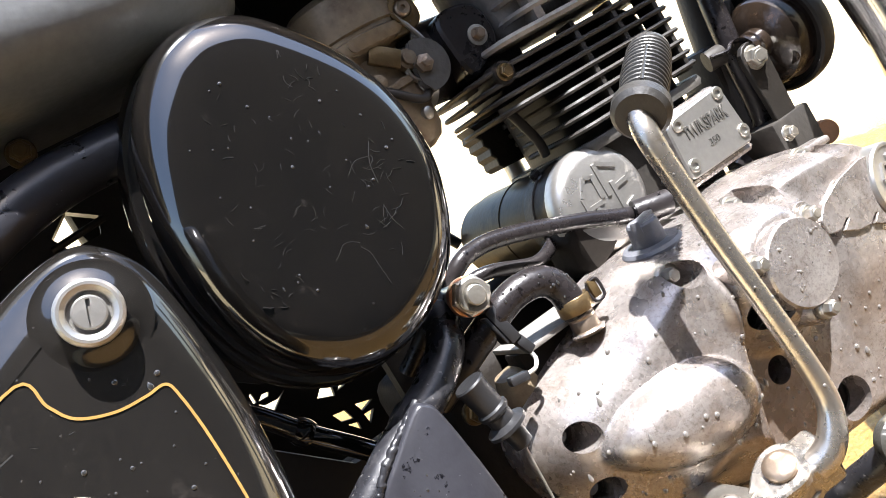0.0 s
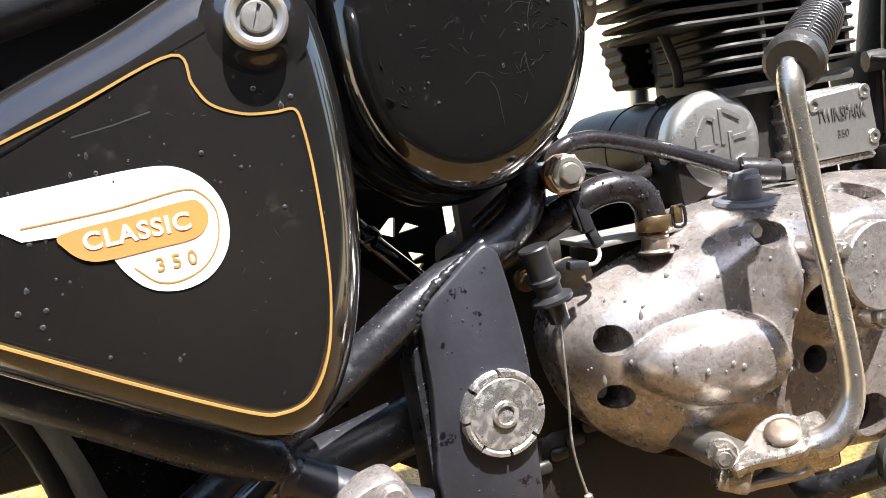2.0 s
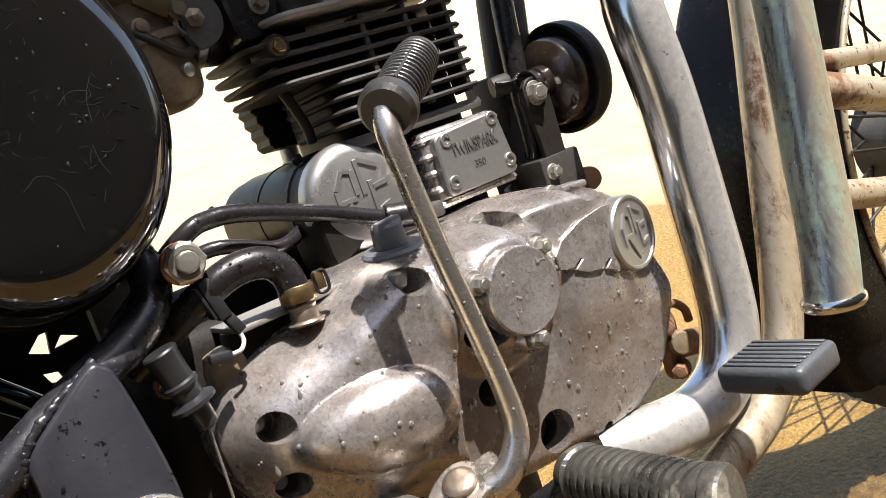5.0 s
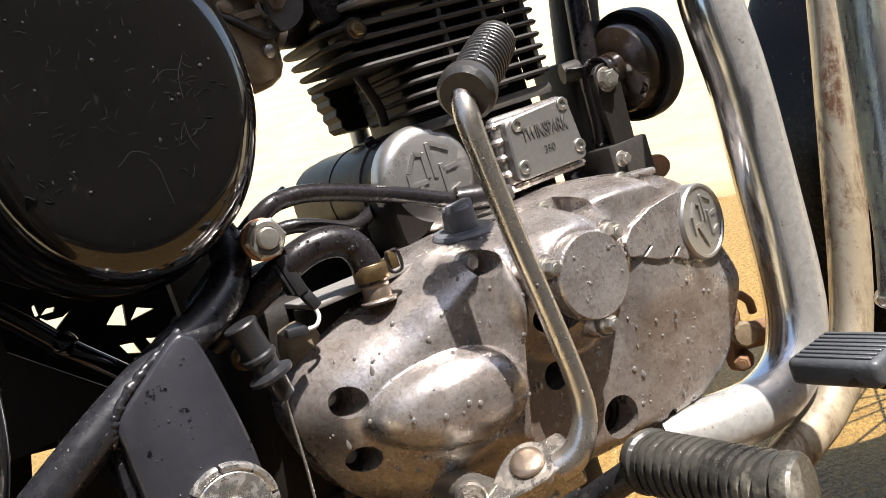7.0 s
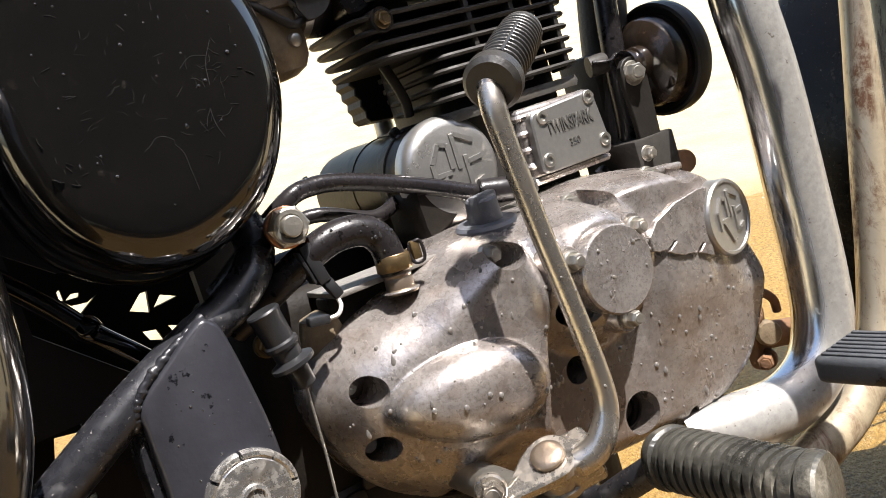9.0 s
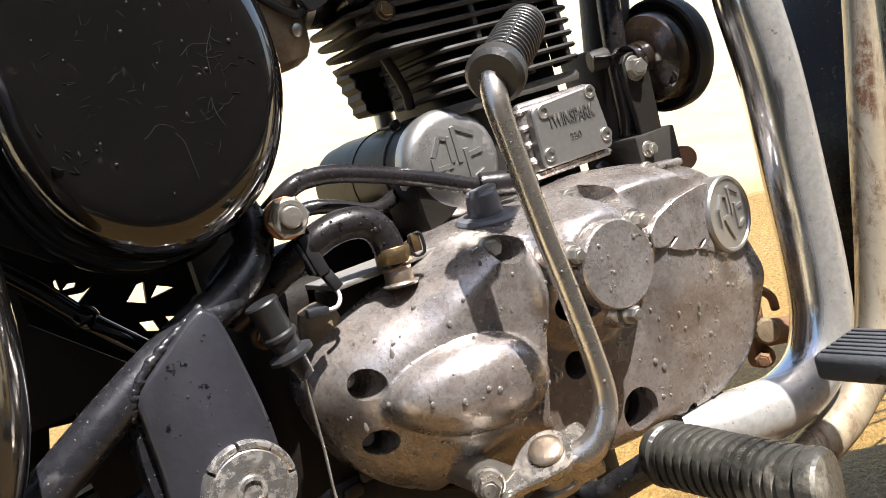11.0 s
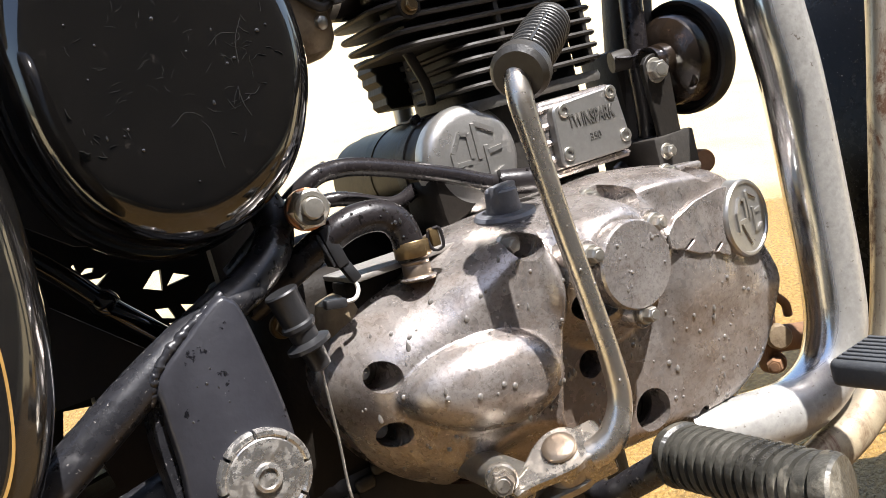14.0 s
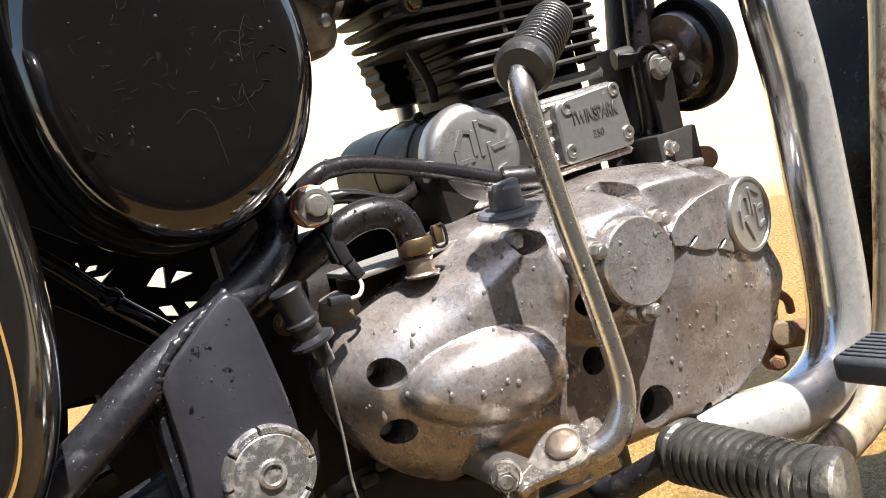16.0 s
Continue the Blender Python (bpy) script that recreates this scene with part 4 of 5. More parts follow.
part("tube_end", lathe((0.1765, -0.220, 0.335), (0.06, 0, 1), ((0.0152, 0.0), (0.0168, -0.001), (0.0182, 0.001), (0.0182, 0.004), (0.0168, 0.006)), 28), CHROME, guard)
for a, b, r in (((0.313, -0.118, 0.4547), (0.52, -0.118, 0.390), 0.0145), ((0.286, -0.118, 0.3715), (0.52, -0.118, 0.308), 0.0124), ((0.316, -0.118, 0.4640), (0.52, -0.118, 0.4345), 0.0085)):
    part("rung", tube([a, b], r, 18, 1), CHROME_RUST, guard)
    part("weld", lathe(a, Vector(b) - Vector(a), ((r * 1.0, 0.006), (r * 1.30, 0.012), (r * 1.22, 0.016), (r * 1.01, 0.020)), 16), CHROME_RUST, guard)

# horn on the down tube
frame_ob = part("frame", tube([(0.255, 0.0, 0.78), (0.196, 0.0, 0.55), (0.175, 0.0, 0.44), (0.165, 0.0, 0.36)], 0.0185, 20), FIN, bike, "black painted tubular frame")
HA = Vector((1, 0.05, 0.0))
horn = part("horn", lathe((0.1965, -0.030, 0.5065), HA, ((0.0, -0.013), (0.013, -0.0125), (0.025, -0.009), (0.0315, -0.003), (0.0335, 0.004), (0.0340, 0.013), (0.028, 0.0135)), 48), HORN, bike,
            "black disc horn, dusty and rusting", angle=30)
part("rim", lathe((0.1965, -0.030, 0.5065), HA, ((0.032, 0.013), (0.0375, 0.0120), (0.0395, 0.0090), (0.0415, 0.0100), (0.0420, 0.0160), (0.0415, 0.0220), (0.0390, 0.0250), (0.020, 0.0275)), 48), DUSTY, horn, "dusty flanged rim", angle=40)
part("maker_disc", lathe((0.192, -0.050, 0.4905), -HA, ((0.006, -0.008), (0.0058, 0.0006), (0.005, 0.001)), 20), HORN, horn)
part("mount_stud", lathe((0.182, -0.036, 0.5085), -HA, ((0.0125, -0.008), (0.0120, 0.004), (0.0104, 0.0050), (0.0104, 0.0085), (0.0115, 0.009), (0.0115, 0.012)), 24), HORN, horn, "rust-stained rubber spacer", angle=30)
part("mount_strap", slab([(0.1570, 0.5030), (0.1582, 0.5090), (0.1622, 0.5132), (0.1680, 0.5148), (0.1740, 0.5135), (0.1790, 0.5095), (0.1812, 0.5040), (0.1795, 0.4700), (0.1780, 0.4400), (0.1590, 0.4400), (0.1590, 0.4700)], ((0.0004, -0.0400), (0, -0.0405), (0, -0.0440), (0.0006, -0.0446))), DUSTY, horn, "dusty flat steel strap", angle=30)
bolt((0.1672, -0.0446, 0.5030), (-0.25, -1, 0), 0.0068, horn, 0.0075)
part("mount_bracket", round_box((0.150, -0.047, 0.412), (0.1885, 0.010, 0.4575), 0.002), FIN, frame_ob)
bolt((0.1590, -0.047, 0.4465), Y, 0.0044, frame_ob)
part("bracket_spacer", lathe((0.1915, -0.048, 0.431), (0.35, 1, 0), ((0.0080, 0), (0.0088, 0.002), (0.0088, 0.020), (0.0078, 0.022)), 24), RUST, frame_ob, "rusty round spacer", angle=30)

# air filter cover
OVAL = [(-0.214, 0.648), (-0.200, 0.659), (-0.180, 0.6645), (-0.156, 0.659), (-0.136, 0.642), (-0.1165, 0.616), (-0.1065, 0.588), (-0.1045, 0.557), (-0.1120, 0.529), (-0.1275, 0.504),
        (-0.150, 0.488), (-0.175, 0.481), (-0.199, 0.485), (-0.220, 0.500), (-0.233, 0.521), (-0.240, 0.550), (-0.2405, 0.583), (-0.235, 0.610), (-0.226, 0.632)]
oval = spline(OVAL, 8, True)
air = part("air_filter_cover", slab(oval, ((0.004, -0.058), (0.0, -0.062), (0.0, -0.092), (0.0005, -0.0965), (0.0022, -0.1015), (0.005, -0.1065), (0.009, -0.1110), (0.014, -0.1140), (0.020, -0.1155)), 0.0006), BLACK, bike,
           "gloss black oval air filter cover, scratched and wet", angle=60)
part("back_lip", slab(oval, ((-0.002, -0.040), (-0.006, -0.044), (-0.006, -0.060), (-0.003, -0.064), (0.004, -0.064))), BLACK, air)

# side panel
PANEL = [(-0.277, 0.590), (-0.263, 0.579), (-0.256, 0.560), (-0.253, 0.523), (-0.254, 0.489), (-0.258, 0.461), (-0.266, 0.435), (-0.278, 0.413), (-0.292, 0.404), (-0.310, 0.405),
         (-0.335, 0.418), (-0.370, 0.438), (-0.405, 0.459), (-0.438, 0.482), (-0.450, 0.502), (-0.440, 0.522), (-0.379, 0.552), (-0.336, 0.570), (-0.302, 0.586)]
panel_loop = spline(PANEL, 8, True)
panel = part("side_panel", slab(panel_loop, ((0.004, -0.120), (0.0, -0.124), (0.0, -0.158), (0.0007, -0.1630), (0.0026, -0.1682), (0.0052, -0.1722), (0.0082, -0.1754), (0.0115, -0.1777), (0.0150, -0.1792), (0.0185, -0.1800))), PANEL_PAINT, bike,
             "gloss black triangular side panel with a gold pinstripe", angle=60)
STRIPE = [(-0.398, 0.471), (-0.348, 0.4415), (-0.313, 0.4225), (-0.301, 0.419), (-0.289, 0.4225), (-0.280, 0.437), (-0.275, 0.458), (-0.273, 0.480), (-0.2725, 0.507), (-0.2735, 0.524), (-0.2755, 0.531),
          (-0.283, 0.531), (-0.294, 0.532), (-0.305, 0.537), (-0.310, 0.545), (-0.315, 0.556), (-0.350, 0.543), (-0.381, 0.532), (-0.432, 0.511)]


def ribbon(points, w, y, th=0.0004):
    """A flat painted line of width w lying on a face at y."""
    bm = bmesh.new()
    pts = [Vector(p) for p in points]
    rows = []
    for i, p in enumerate(pts):
        t = (pts[min(i + 1, len(pts) - 1)] - pts[max(i - 1, 0)]).normalized()
        nrm = Vector((-t[1], t[0])) * w / 2
        rows.append([bm.verts.new((p[0] + s * nrm[0], yy, p[1] + s * nrm[1])) for s, yy in ((-1, y + 0.002), (-1, y - th), (1, y - th), (1, y + 0.002))])
    for a, b in zip(rows, rows[1:]):
        for k in range(4):
            bm.faces.new((a[k], a[(k + 1) % 4], b[(k + 1) % 4], b[k]))
    bm.faces.new(rows[0][::-1])
    bm.faces.new(rows[-1])
    return bm


part("pinstripe", ribbon(spline(STRIPE, 6), 0.0010, -0.1800), GOLD, panel, "gold pinstripe", smooth=False)
DECAL_TAIL = [(-0.3490, 0.4905), (-0.3495, 0.4985), (-0.3620, 0.4995), (-0.3760, 0.5000), (-0.3815, 0.5040), (-0.3845, 0.5090), (-0.3855, 0.5155)]
DECAL_NOSE = [(-0.3855, 0.5155), (-0.360, 0.5172), (-0.333, 0.5185), (-0.3205, 0.5165), (-0.3115, 0.5095), (-0.3070, 0.4985), (-0.3085, 0.4860), (-0.3160, 0.4765), (-0.3270, 0.4730), (-0.3380, 0.4755), (-0.3450, 0.4825), (-0.3490, 0.4905)]
decal = part("decal", slab(spline(DECAL_NOSE, 6)[:-1] + [Vector(p) for p in DECAL_TAIL[:-1]], ((0, -0.178), (0, -0.1805))), CREAM, panel, "cream winged decal lettered CLASSIC 350", smooth=False)
OR = [(-0.3635, 0.5002), (-0.3625, 0.4945), (-0.3575, 0.4900), (-0.3500, 0.4885), (-0.333, 0.4895), (-0.3200, 0.4905), (-0.3150, 0.4940), (-0.3135, 0.4985), (-0.3155, 0.5030), (-0.3200, 0.5045), (-0.340, 0.5025)]
orange = part("decal_patch", slab(spline(OR, 4, True), ((0, -0.178), (0, -0.1808))), ORANGE, panel, "orange patch with cream lettering", smooth=False)
part("decal_line", ribbon(spline([(-0.3755, 0.5045), (-0.345, 0.5058), (-0.322, 0.5085), (-0.3150, 0.5065), (-0.3105, 0.4990), (-0.3120, 0.4880), (-0.3180, 0.4800), (-0.3270, 0.4765), (-0.3350, 0.4775), (-0.3420, 0.4840)], 6), 0.0006, -0.1805, 0.0002), GOLD, decal, smooth=False)
TILT2 = Matrix.Rotation(radians(-2.0), 4, "Y") @ FACE
lettering("CLASSIC", 0.0092, CREAM, orange, (-0.3385, -0.1809, 0.4965), TILT2 @ Matrix.Diagonal((1.0, 0.95, 1, 1)), 0.0002, "cream word CLASSIC", bold=0.00022, spacing=1.10)
lettering("3 5 0", 0.0072, GOLD, decal, (-0.3275, -0.1806, 0.4835), TILT2, 0.0002, "gold number 350", bold=0.00010)
part("knob_boss", lathe((-0.284, -0.1800, 0.5630), Y, [(0.0200 * (1 - k / 20), -0.0002 + 0.0042 * (0.5 - 0.5 * math.cos(math.pi * min(k / 14, 1)))) for k in range(20)], 64), PANEL_PAINT, panel, angle=80)
knob = part("panel_knob", lathe((-0.284, -0.182, 0.5645), Y, ((0.0112, 0), (0.0116, 0.0045), (0.0113, 0.0068), (0.0102, 0.0082), (0.0092, 0.0082), (0.0074, 0.0066), (0.0070, 0.0050), (0.0, 0.0050)), 48), ALU_PLATE, panel,
            "round metal quarter-turn knob", angle=25)
screw = part("slot_screw", lathe((-0.284, -0.186, 0.5645), Y, ((0.0058, 0), (0.0058, 0.0028), (0.0052, 0.0034), (0.0, 0.0036)), 32), ALU_PLATE, panel, angle=25)
cut(screw, [round_box((-0.0007, -0.004, -0.0045), (0.0007, 0.004, 0.0045), 0, 1, Matrix.Translation((-0.284, -0.1922, 0.5645)) @ Matrix.Rotation(radians(20), 4, "Y"))])

# swing arm pivot plate
GUS = [(-0.1840, 0.4560), (-0.1775, 0.4545), (-0.1735, 0.4475), (-0.1697, 0.4233), (-0.1670, 0.3970), (-0.1668, 0.3760), (-0.1690, 0.3470), (-0.175, 0.305), (-0.215, 0.295), (-0.2255, 0.335), (-0.2232, 0.3620), (-0.2207, 0.388), (-0.2205, 0.4138), (-0.2185, 0.4300), (-0.2000, 0.4450)]
gusset = part("pivot_plate", slab(spline(GUS, 5, True), ((0.002, -0.0720), (0.0, -0.0740), (0.0, -0.1010), (0.0008, -0.1030), (0.0022, -0.1040))), GUSSET, frame_ob, "dusty black frame plate")
cap_ob = part("pivot_cap", lathe((-0.1867, -0.1010, 0.3700), Y, ((0.0227, 0), (0.0227, 0.0060), (0.0219, 0.0082), (0.0201, 0.0084), (0.0188, 0.0074), (0.0181, 0.0080), (0.0120, 0.0084), (0.0072, 0.0080), (0.0066, 0.0100), (0.0050, 0.0103), (0.0044, 0.0090), (0.0, 0.0090)), 56), CAP, frame_ob,
              "tarnished round pivot cap with a notched rim", angle=25)
cut(cap_ob, [round_box((-0.0008, -0.02, 0.0186), (0.0008, 0.005, 0.026), 0, 1, Matrix.Translation((-0.1867, -0.1085, 0.3700)) @ Matrix.Rotation(k * math.pi / 4, 4, "Y")) for k in range(8)])
part("seat_tube", tube([(-0.150, -0.020, 0.560), (-0.136, -0.035, 0.510), (-0.131, -0.050, 0.482), (-0.141, -0.068, 0.467), (-0.160, -0.078, 0.4550), (-0.181, -0.085, 0.4474), (-0.202, -0.0895, 0.4390), (-0.230, -0.093, 0.4250), (-0.2637, -0.096, 0.4055), (-0.30, -0.096, 0.384), (-0.36, -0.094, 0.348)], 0.0105, 24), FRAME, frame_ob)

# breather hose
hose = part("breather_hose", tube([(-0.155, -0.045, 0.438), (-0.118, -0.070, 0.4605), (-0.097, -0.075, 0.4685), (-0.080, -0.077, 0.4670), (-0.0715, -0.078, 0.458), (-0.0690, -0.078, 0.440)], 0.0088, 22), RUBBER, bike, "black rubber breather hose with a spring clamp")
part("clamp", lathe((-0.0685, -0.078, 0.4405), (0.06, 0, 1), ((0.0100, 0), (0.0104, 0.0005), (0.0104, 0.0085), (0.0100, 0.009)), 28), BRASS, hose, "brassy spring clamp")
part("clamp_loop", tube([(-0.0600, -0.0855, 0.4520), (-0.0550, -0.0875, 0.4530), (-0.0535, -0.0880, 0.4490), (-0.0545, -0.0880, 0.4420), (-0.0595, -0.0860, 0.4415), (-0.0610, -0.0850, 0.4470), (-0.0600, -0.0855, 0.4520)], 0.0010, 8, 3), RUBBER, hose)
part("clamp_tab", round_box((-0.0600, -0.0875, 0.4430), (-0.0545, -0.0835, 0.4535), 0.001), BRASS, hose)
part("stub", lathe((-0.0692, -0.078, 0.4275), (0.06, 0, 1), ((0.0098, 0), (0.0098, 0.0016), (0.0080, 0.0028), (0.0080, 0.008), (0.0076, 0.009), (0.0081, 0.0105), (0.0076, 0.012), (0.0081, 0.0135), (0.0076, 0.018)), 28), RIVET, hose, "browned steel stub", angle=25)
part("stub_ring", lathe((-0.0692, -0.078, 0.4285), (0.06, 0, 1), ((0.0102, 0), (0.0106, 0.0006), (0.0102, 0.0012)), 28), ALU, hose)

# banjo bolt
BA = Vector((-0.08, -0.99, 0.03)).normalized()
BO = Vector((-0.1200, -0.080, 0.4820))
banjo = part("frame_bolt", lathe(BO - BA * 0.008, BA, ((0.0080, -0.04), (0.0080, 0.0)), 24), STEEL, bike, "large zinc nut with a copper washer")
part("copper_washer", lathe(BO - BA * 0.007, BA, ((0.0105, 0), (0.0112, 0.0005), (0.0112, 0.0055), (0.0105, 0.006)), 28), COPPER, banjo)
bm = bmesh.new()
add_hex(bm, BO - BA * 0.001, BA, 0.0112, 0.006, 0.2)
part("nut", bm, STEEL, banjo, smooth=False)
part("collar", lathe(BO + BA * 0.004, BA, ((0.0094, 0), (0.0094, 0.0022), (0.0086, 0.0030), (0.0066, 0.0030), (0.0062, 0.0022), (0.0058, 0.0022), (0.0056, 0.0062), (0.0048, 0.0070), (0.0, 0.0072)), 32), STEEL, banjo, angle=25)

# brake light switch
SD = Vector((0.22, 0.0, -1)).normalized()
sw = part("brake_switch", lathe((-0.1505, -0.092, 0.4480), SD, ((0.0082, 0), (0.0088, 0.001), (0.0080, 0.004), (0.0076, 0.017), (0.0088, 0.018), (0.0088, 0.020), (0.0072, 0.022), (0.0070, 0.027), (0.0115, 0.029), (0.0115, 0.031), (0.0062, 0.033), (0.0055, 0.043), (0.002, 0.045)), 24), PLASTIC, bike, "black plastic brake light switch with a pull wire", angle=30)
part("pull_wire", tube([(-0.1415, -0.092, 0.406), (-0.1435, -0.093, 0.37), (-0.146, -0.094, 0.335), (-0.140, -0.094, 0.300)], 0.0008, 8), STEEL, sw)
part("wire_ferrule", lathe((-0.1415, -0.094, 0.309), (0.12, 0, -1), ((0.0012, 0), (0.0024, 0.001), (0.0024, 0.016), (0.0012, 0.017)), 16), STEEL, sw)

# carburettor and intake
carb = part("carburettor", lathe((-0.070, -0.002, 0.598), (0, 0, 1), ((0.020, 0), (0.025, 0.004), (0.025, 0.026), (0.035, 0.031), (0.0365, 0.034), (0.0365, 0.0385), (0.0345, 0.0395), (0.0345, 0.0420), (0.0365, 0.0430), (0.0365, 0.0600), (0.0345, 0.0660), (0.028, 0.0710), (0.012, 0.0735)), 48), CARB, bike, "oily brown zinc carburettor", angle=30)
part("float_bowl", lathe((-0.0725, -0.012, 0.6040), (0.10, 0, -1), ((0.0215, 0), (0.0225, 0.001), (0.0225, 0.0045), (0.0205, 0.0055), (0.0205, 0.026), (0.0190, 0.034), (0.0150, 0.0400), (0.0080, 0.0430), (0.002, 0.0435)), 36), CARB, carb, "brown zinc float bowl", angle=30)
part("drain_screw", lathe((-0.0640, -0.0300, 0.5800), (0.3, -1, -0.2), ((0.0040, 0), (0.0040, 0.004), (0.0030, 0.0048), (0.001, 0.005)), 16), STEEL, carb)
ear = part("cover_ear", slab(spline([(-0.0620, 0.6300), (-0.0440, 0.6265), (-0.0330, 0.6330), (-0.0345, 0.6480), (-0.0460, 0.6520), (-0.0600, 0.6490)], 4, True), ((0.0008, -0.012), (0, -0.013), (0, -0.030), (0.001, -0.031))), BRASS, carb, "olive plated cover ear", angle=30)
part("ear_boss", lathe((-0.0435, -0.030, 0.6405), Y, ((0.0085, 0), (0.0085, 0.003), (0.0062, 0.0033), (0.0062, 0.0012), (0.0, 0.0012)), 24), BRASS, ear, angle=25)
part("ear_screw", lathe((-0.0435, -0.031, 0.6405), Y, ((0.0050, 0), (0.0050, 0.004), (0.0040, 0.005), (0.0018, 0.005), (0.0016, 0.003), (0.0, 0.003)), 18), RIVET, ear, angle=25)
part("neck_ring", lathe((-0.047, -0.004, 0.611), (1, 0, -0.12), ((0.0270, 0), (0.0285, 0.001), (0.0285, 0.006), (0.0270, 0.007)), 36), STEEL, carb, "steel hose band", angle=25)
for x, z, r in ((-0.083, 0.6330, 0.0040), (-0.0560, 0.6130, 0.0042), (-0.0800, 0.6080, 0.0034)):
    part("screw_boss", lathe((x, -0.024, z), Y, ((r * 1.6, 0), (r * 1.5, 0.008), (r, 0.0085), (r, 0.0115), (r * 0.4, 0.012)), 18), CARB, carb, angle=25)
cam_wheel = part("throttle_wheel", slab([(-0.0500 + 0.0165 * math.cos(a), 0.6050 + 0.0165 * math.sin(a)) for a in np.radians(np.linspace(-100, 95, 24))] + [(-0.0560, 0.6150), (-0.0570, 0.5960)], ((0.0012, -0.029), (0, -0.0292), (0, -0.0305), (0.0016, -0.0312), (0.0016, -0.0335), (0, -0.0342), (0, -0.0355))), ALU_DULL, carb, "grooved grey throttle wheel", angle=25)
part("wheel_nut", lathe((-0.0510, -0.0355, 0.6055), Y, ((0.0058, 0), (0.0058, 0.0035), (0.0030, 0.0040), (0.0030, 0.0065), (0.001, 0.007)), 6), RIVET, cam_wheel, smooth=False)
coil = [(-0.0510 + 0.0085 * math.cos(k * 0.5), -0.0270 - 0.00055 * k * 0.25, 0.6055 + 0.0085 * math.sin(k * 0.5)) for k in range(40)]
part("return_spring", tube(coil, 0.0009, 8, 1, smooth=False), STEEL, cam_wheel)
part("fuel_pipe", tube([(-0.088, -0.026, 0.612), (-0.078, -0.034, 0.600), (-0.064, -0.036, 0.588), (-0.054, -0.030, 0.590)], 0.0026, 10), GREASE, carb)
part("throttle_cable", tube([(-0.0405, -0.032, 0.6180), (-0.0450, -0.032, 0.6300), (-0.0560, -0.030, 0.6550), (-0.0600, -0.020, 0.7000)], 0.0016, 8), STEEL, carb)
part("idle_bracket", round_box((-0.010, -0.002, -0.006), (0.010, 0.002, 0.006), 0.001, 2, Matrix.Translation((-0.0690, -0.0320, 0.6200)) @ pose(0, 0, 0, 0, 35, 0)), BRASS, carb)
part("flange_plate", slab(rounded_quad((-0.0330, 0.6290), (0.0010, 0.6270), (0.0045, 0.5960), (-0.0280, 0.5800), 0.014), ((0, 0.0), (0, -0.036), (0.002, -0.038))), RUBBER, carb, "black intake flange")
part("flange_bush", lathe((-0.0105, -0.038, 0.6055), Y, ((0.0066, -0.002), (0.0066, 0.0010), (0.0052, 0.0012)), 24), STEEL, carb)
bolt((-0.0105, -0.0385, 0.6055), Y, 0.0038, carb, 0.004, RIVET)
part("intake_rubber", tube([(-0.055, 0.0, 0.612), (-0.02, 0.0, 0.608), (0.01, 0.0, 0.606)], 0.0265, 24), RUBBER, carb, "black rubber intake stub")

# cables
part("starter_cable", tube([(-0.150, -0.010, 0.455), (-0.107, -0.040, 0.491), (-0.084, -0.040, 0.497), (-0.056, -0.040, 0.491), (-0.013, -0.040, 0.475), (0.017, -0.042, 0.462), (0.043, -0.045, 0.456)], 0.0055, 16), RUBBER, bike)
part("thin_cable", tube([(-0.12, 0.0, 0.470), (-0.084, -0.02, 0.480), (-0.045, -0.02, 0.467), (-0.018, -0.01, 0.472)], 0.0045, 14), RUBBER, bike)

# wheels
def wheel_at(name, c, mat_rim, label):
    """A spoked wheel: the tyre is the part, rim, hub and spokes belong to it."""
    def hoop(r, tube_r, seg):
        bm = bmesh.new()
        pts = [c + Vector((math.cos(a) * r, 0, math.sin(a) * r)) for a in np.linspace(0, 2 * math.pi, 81)]
        add_tube(bm, pts, tube_r, seg, caps=False)
        bmesh.ops.remove_doubles(bm, verts=bm.verts, dist=1e-5)
        return bm
    w = part(name, hoop(0.272, 0.043, 18), TYRE, bike, label)
    for k in range(60):
        a = 2 * math.pi * k / 60
        for s in (-1, 1):
            p = c + Vector((math.cos(a) * 0.304, s * 0.020, math.sin(a) * 0.304))
            m = Matrix.Translation(p) @ Matrix.Rotation(-a, 4, "Y")
            part("tread_block", round_box((-0.008, -0.012, -0.009), (0.006, 0.012, 0.009), 0, 1, m), TYRE, w, smooth=False)
    part("rim", hoop(0.230, 0.013, 12), mat_rim, w, "chromed rim")
    part("hub", lathe(c + Vector((0, -0.06, 0)), (0, 1, 0), ((0.02, 0), (0.05, 0.01), (0.05, 0.11), (0.02, 0.12)), 24), ALU_DULL, w)
    for k in range(36):
        a = 2 * math.pi * k / 36
        b = a + (0.25 if k % 2 else -0.25)
        s = -0.035 if k % 4 < 2 else 0.035
        bm = bmesh.new()
        add_tube(bm, [c + Vector((math.cos(b) * 0.048, s, math.sin(b) * 0.048)), c + Vector((math.cos(a) * 0.225, 0, math.sin(a) * 0.225))], 0.0018, 6)
        part("spoke", bm, DUSTY, w)
    return w


FW, RW = Vector((0.74, 0.0, 0.315)), Vector((-0.63, 0.0, 0.315))
wheel_at("front_wheel", FW, CHROME, "spoked front wheel with a worn black tyre")
wheel_at("rear_wheel", RW, OIL_SHADE, "spoked rear wheel with a black tyre")


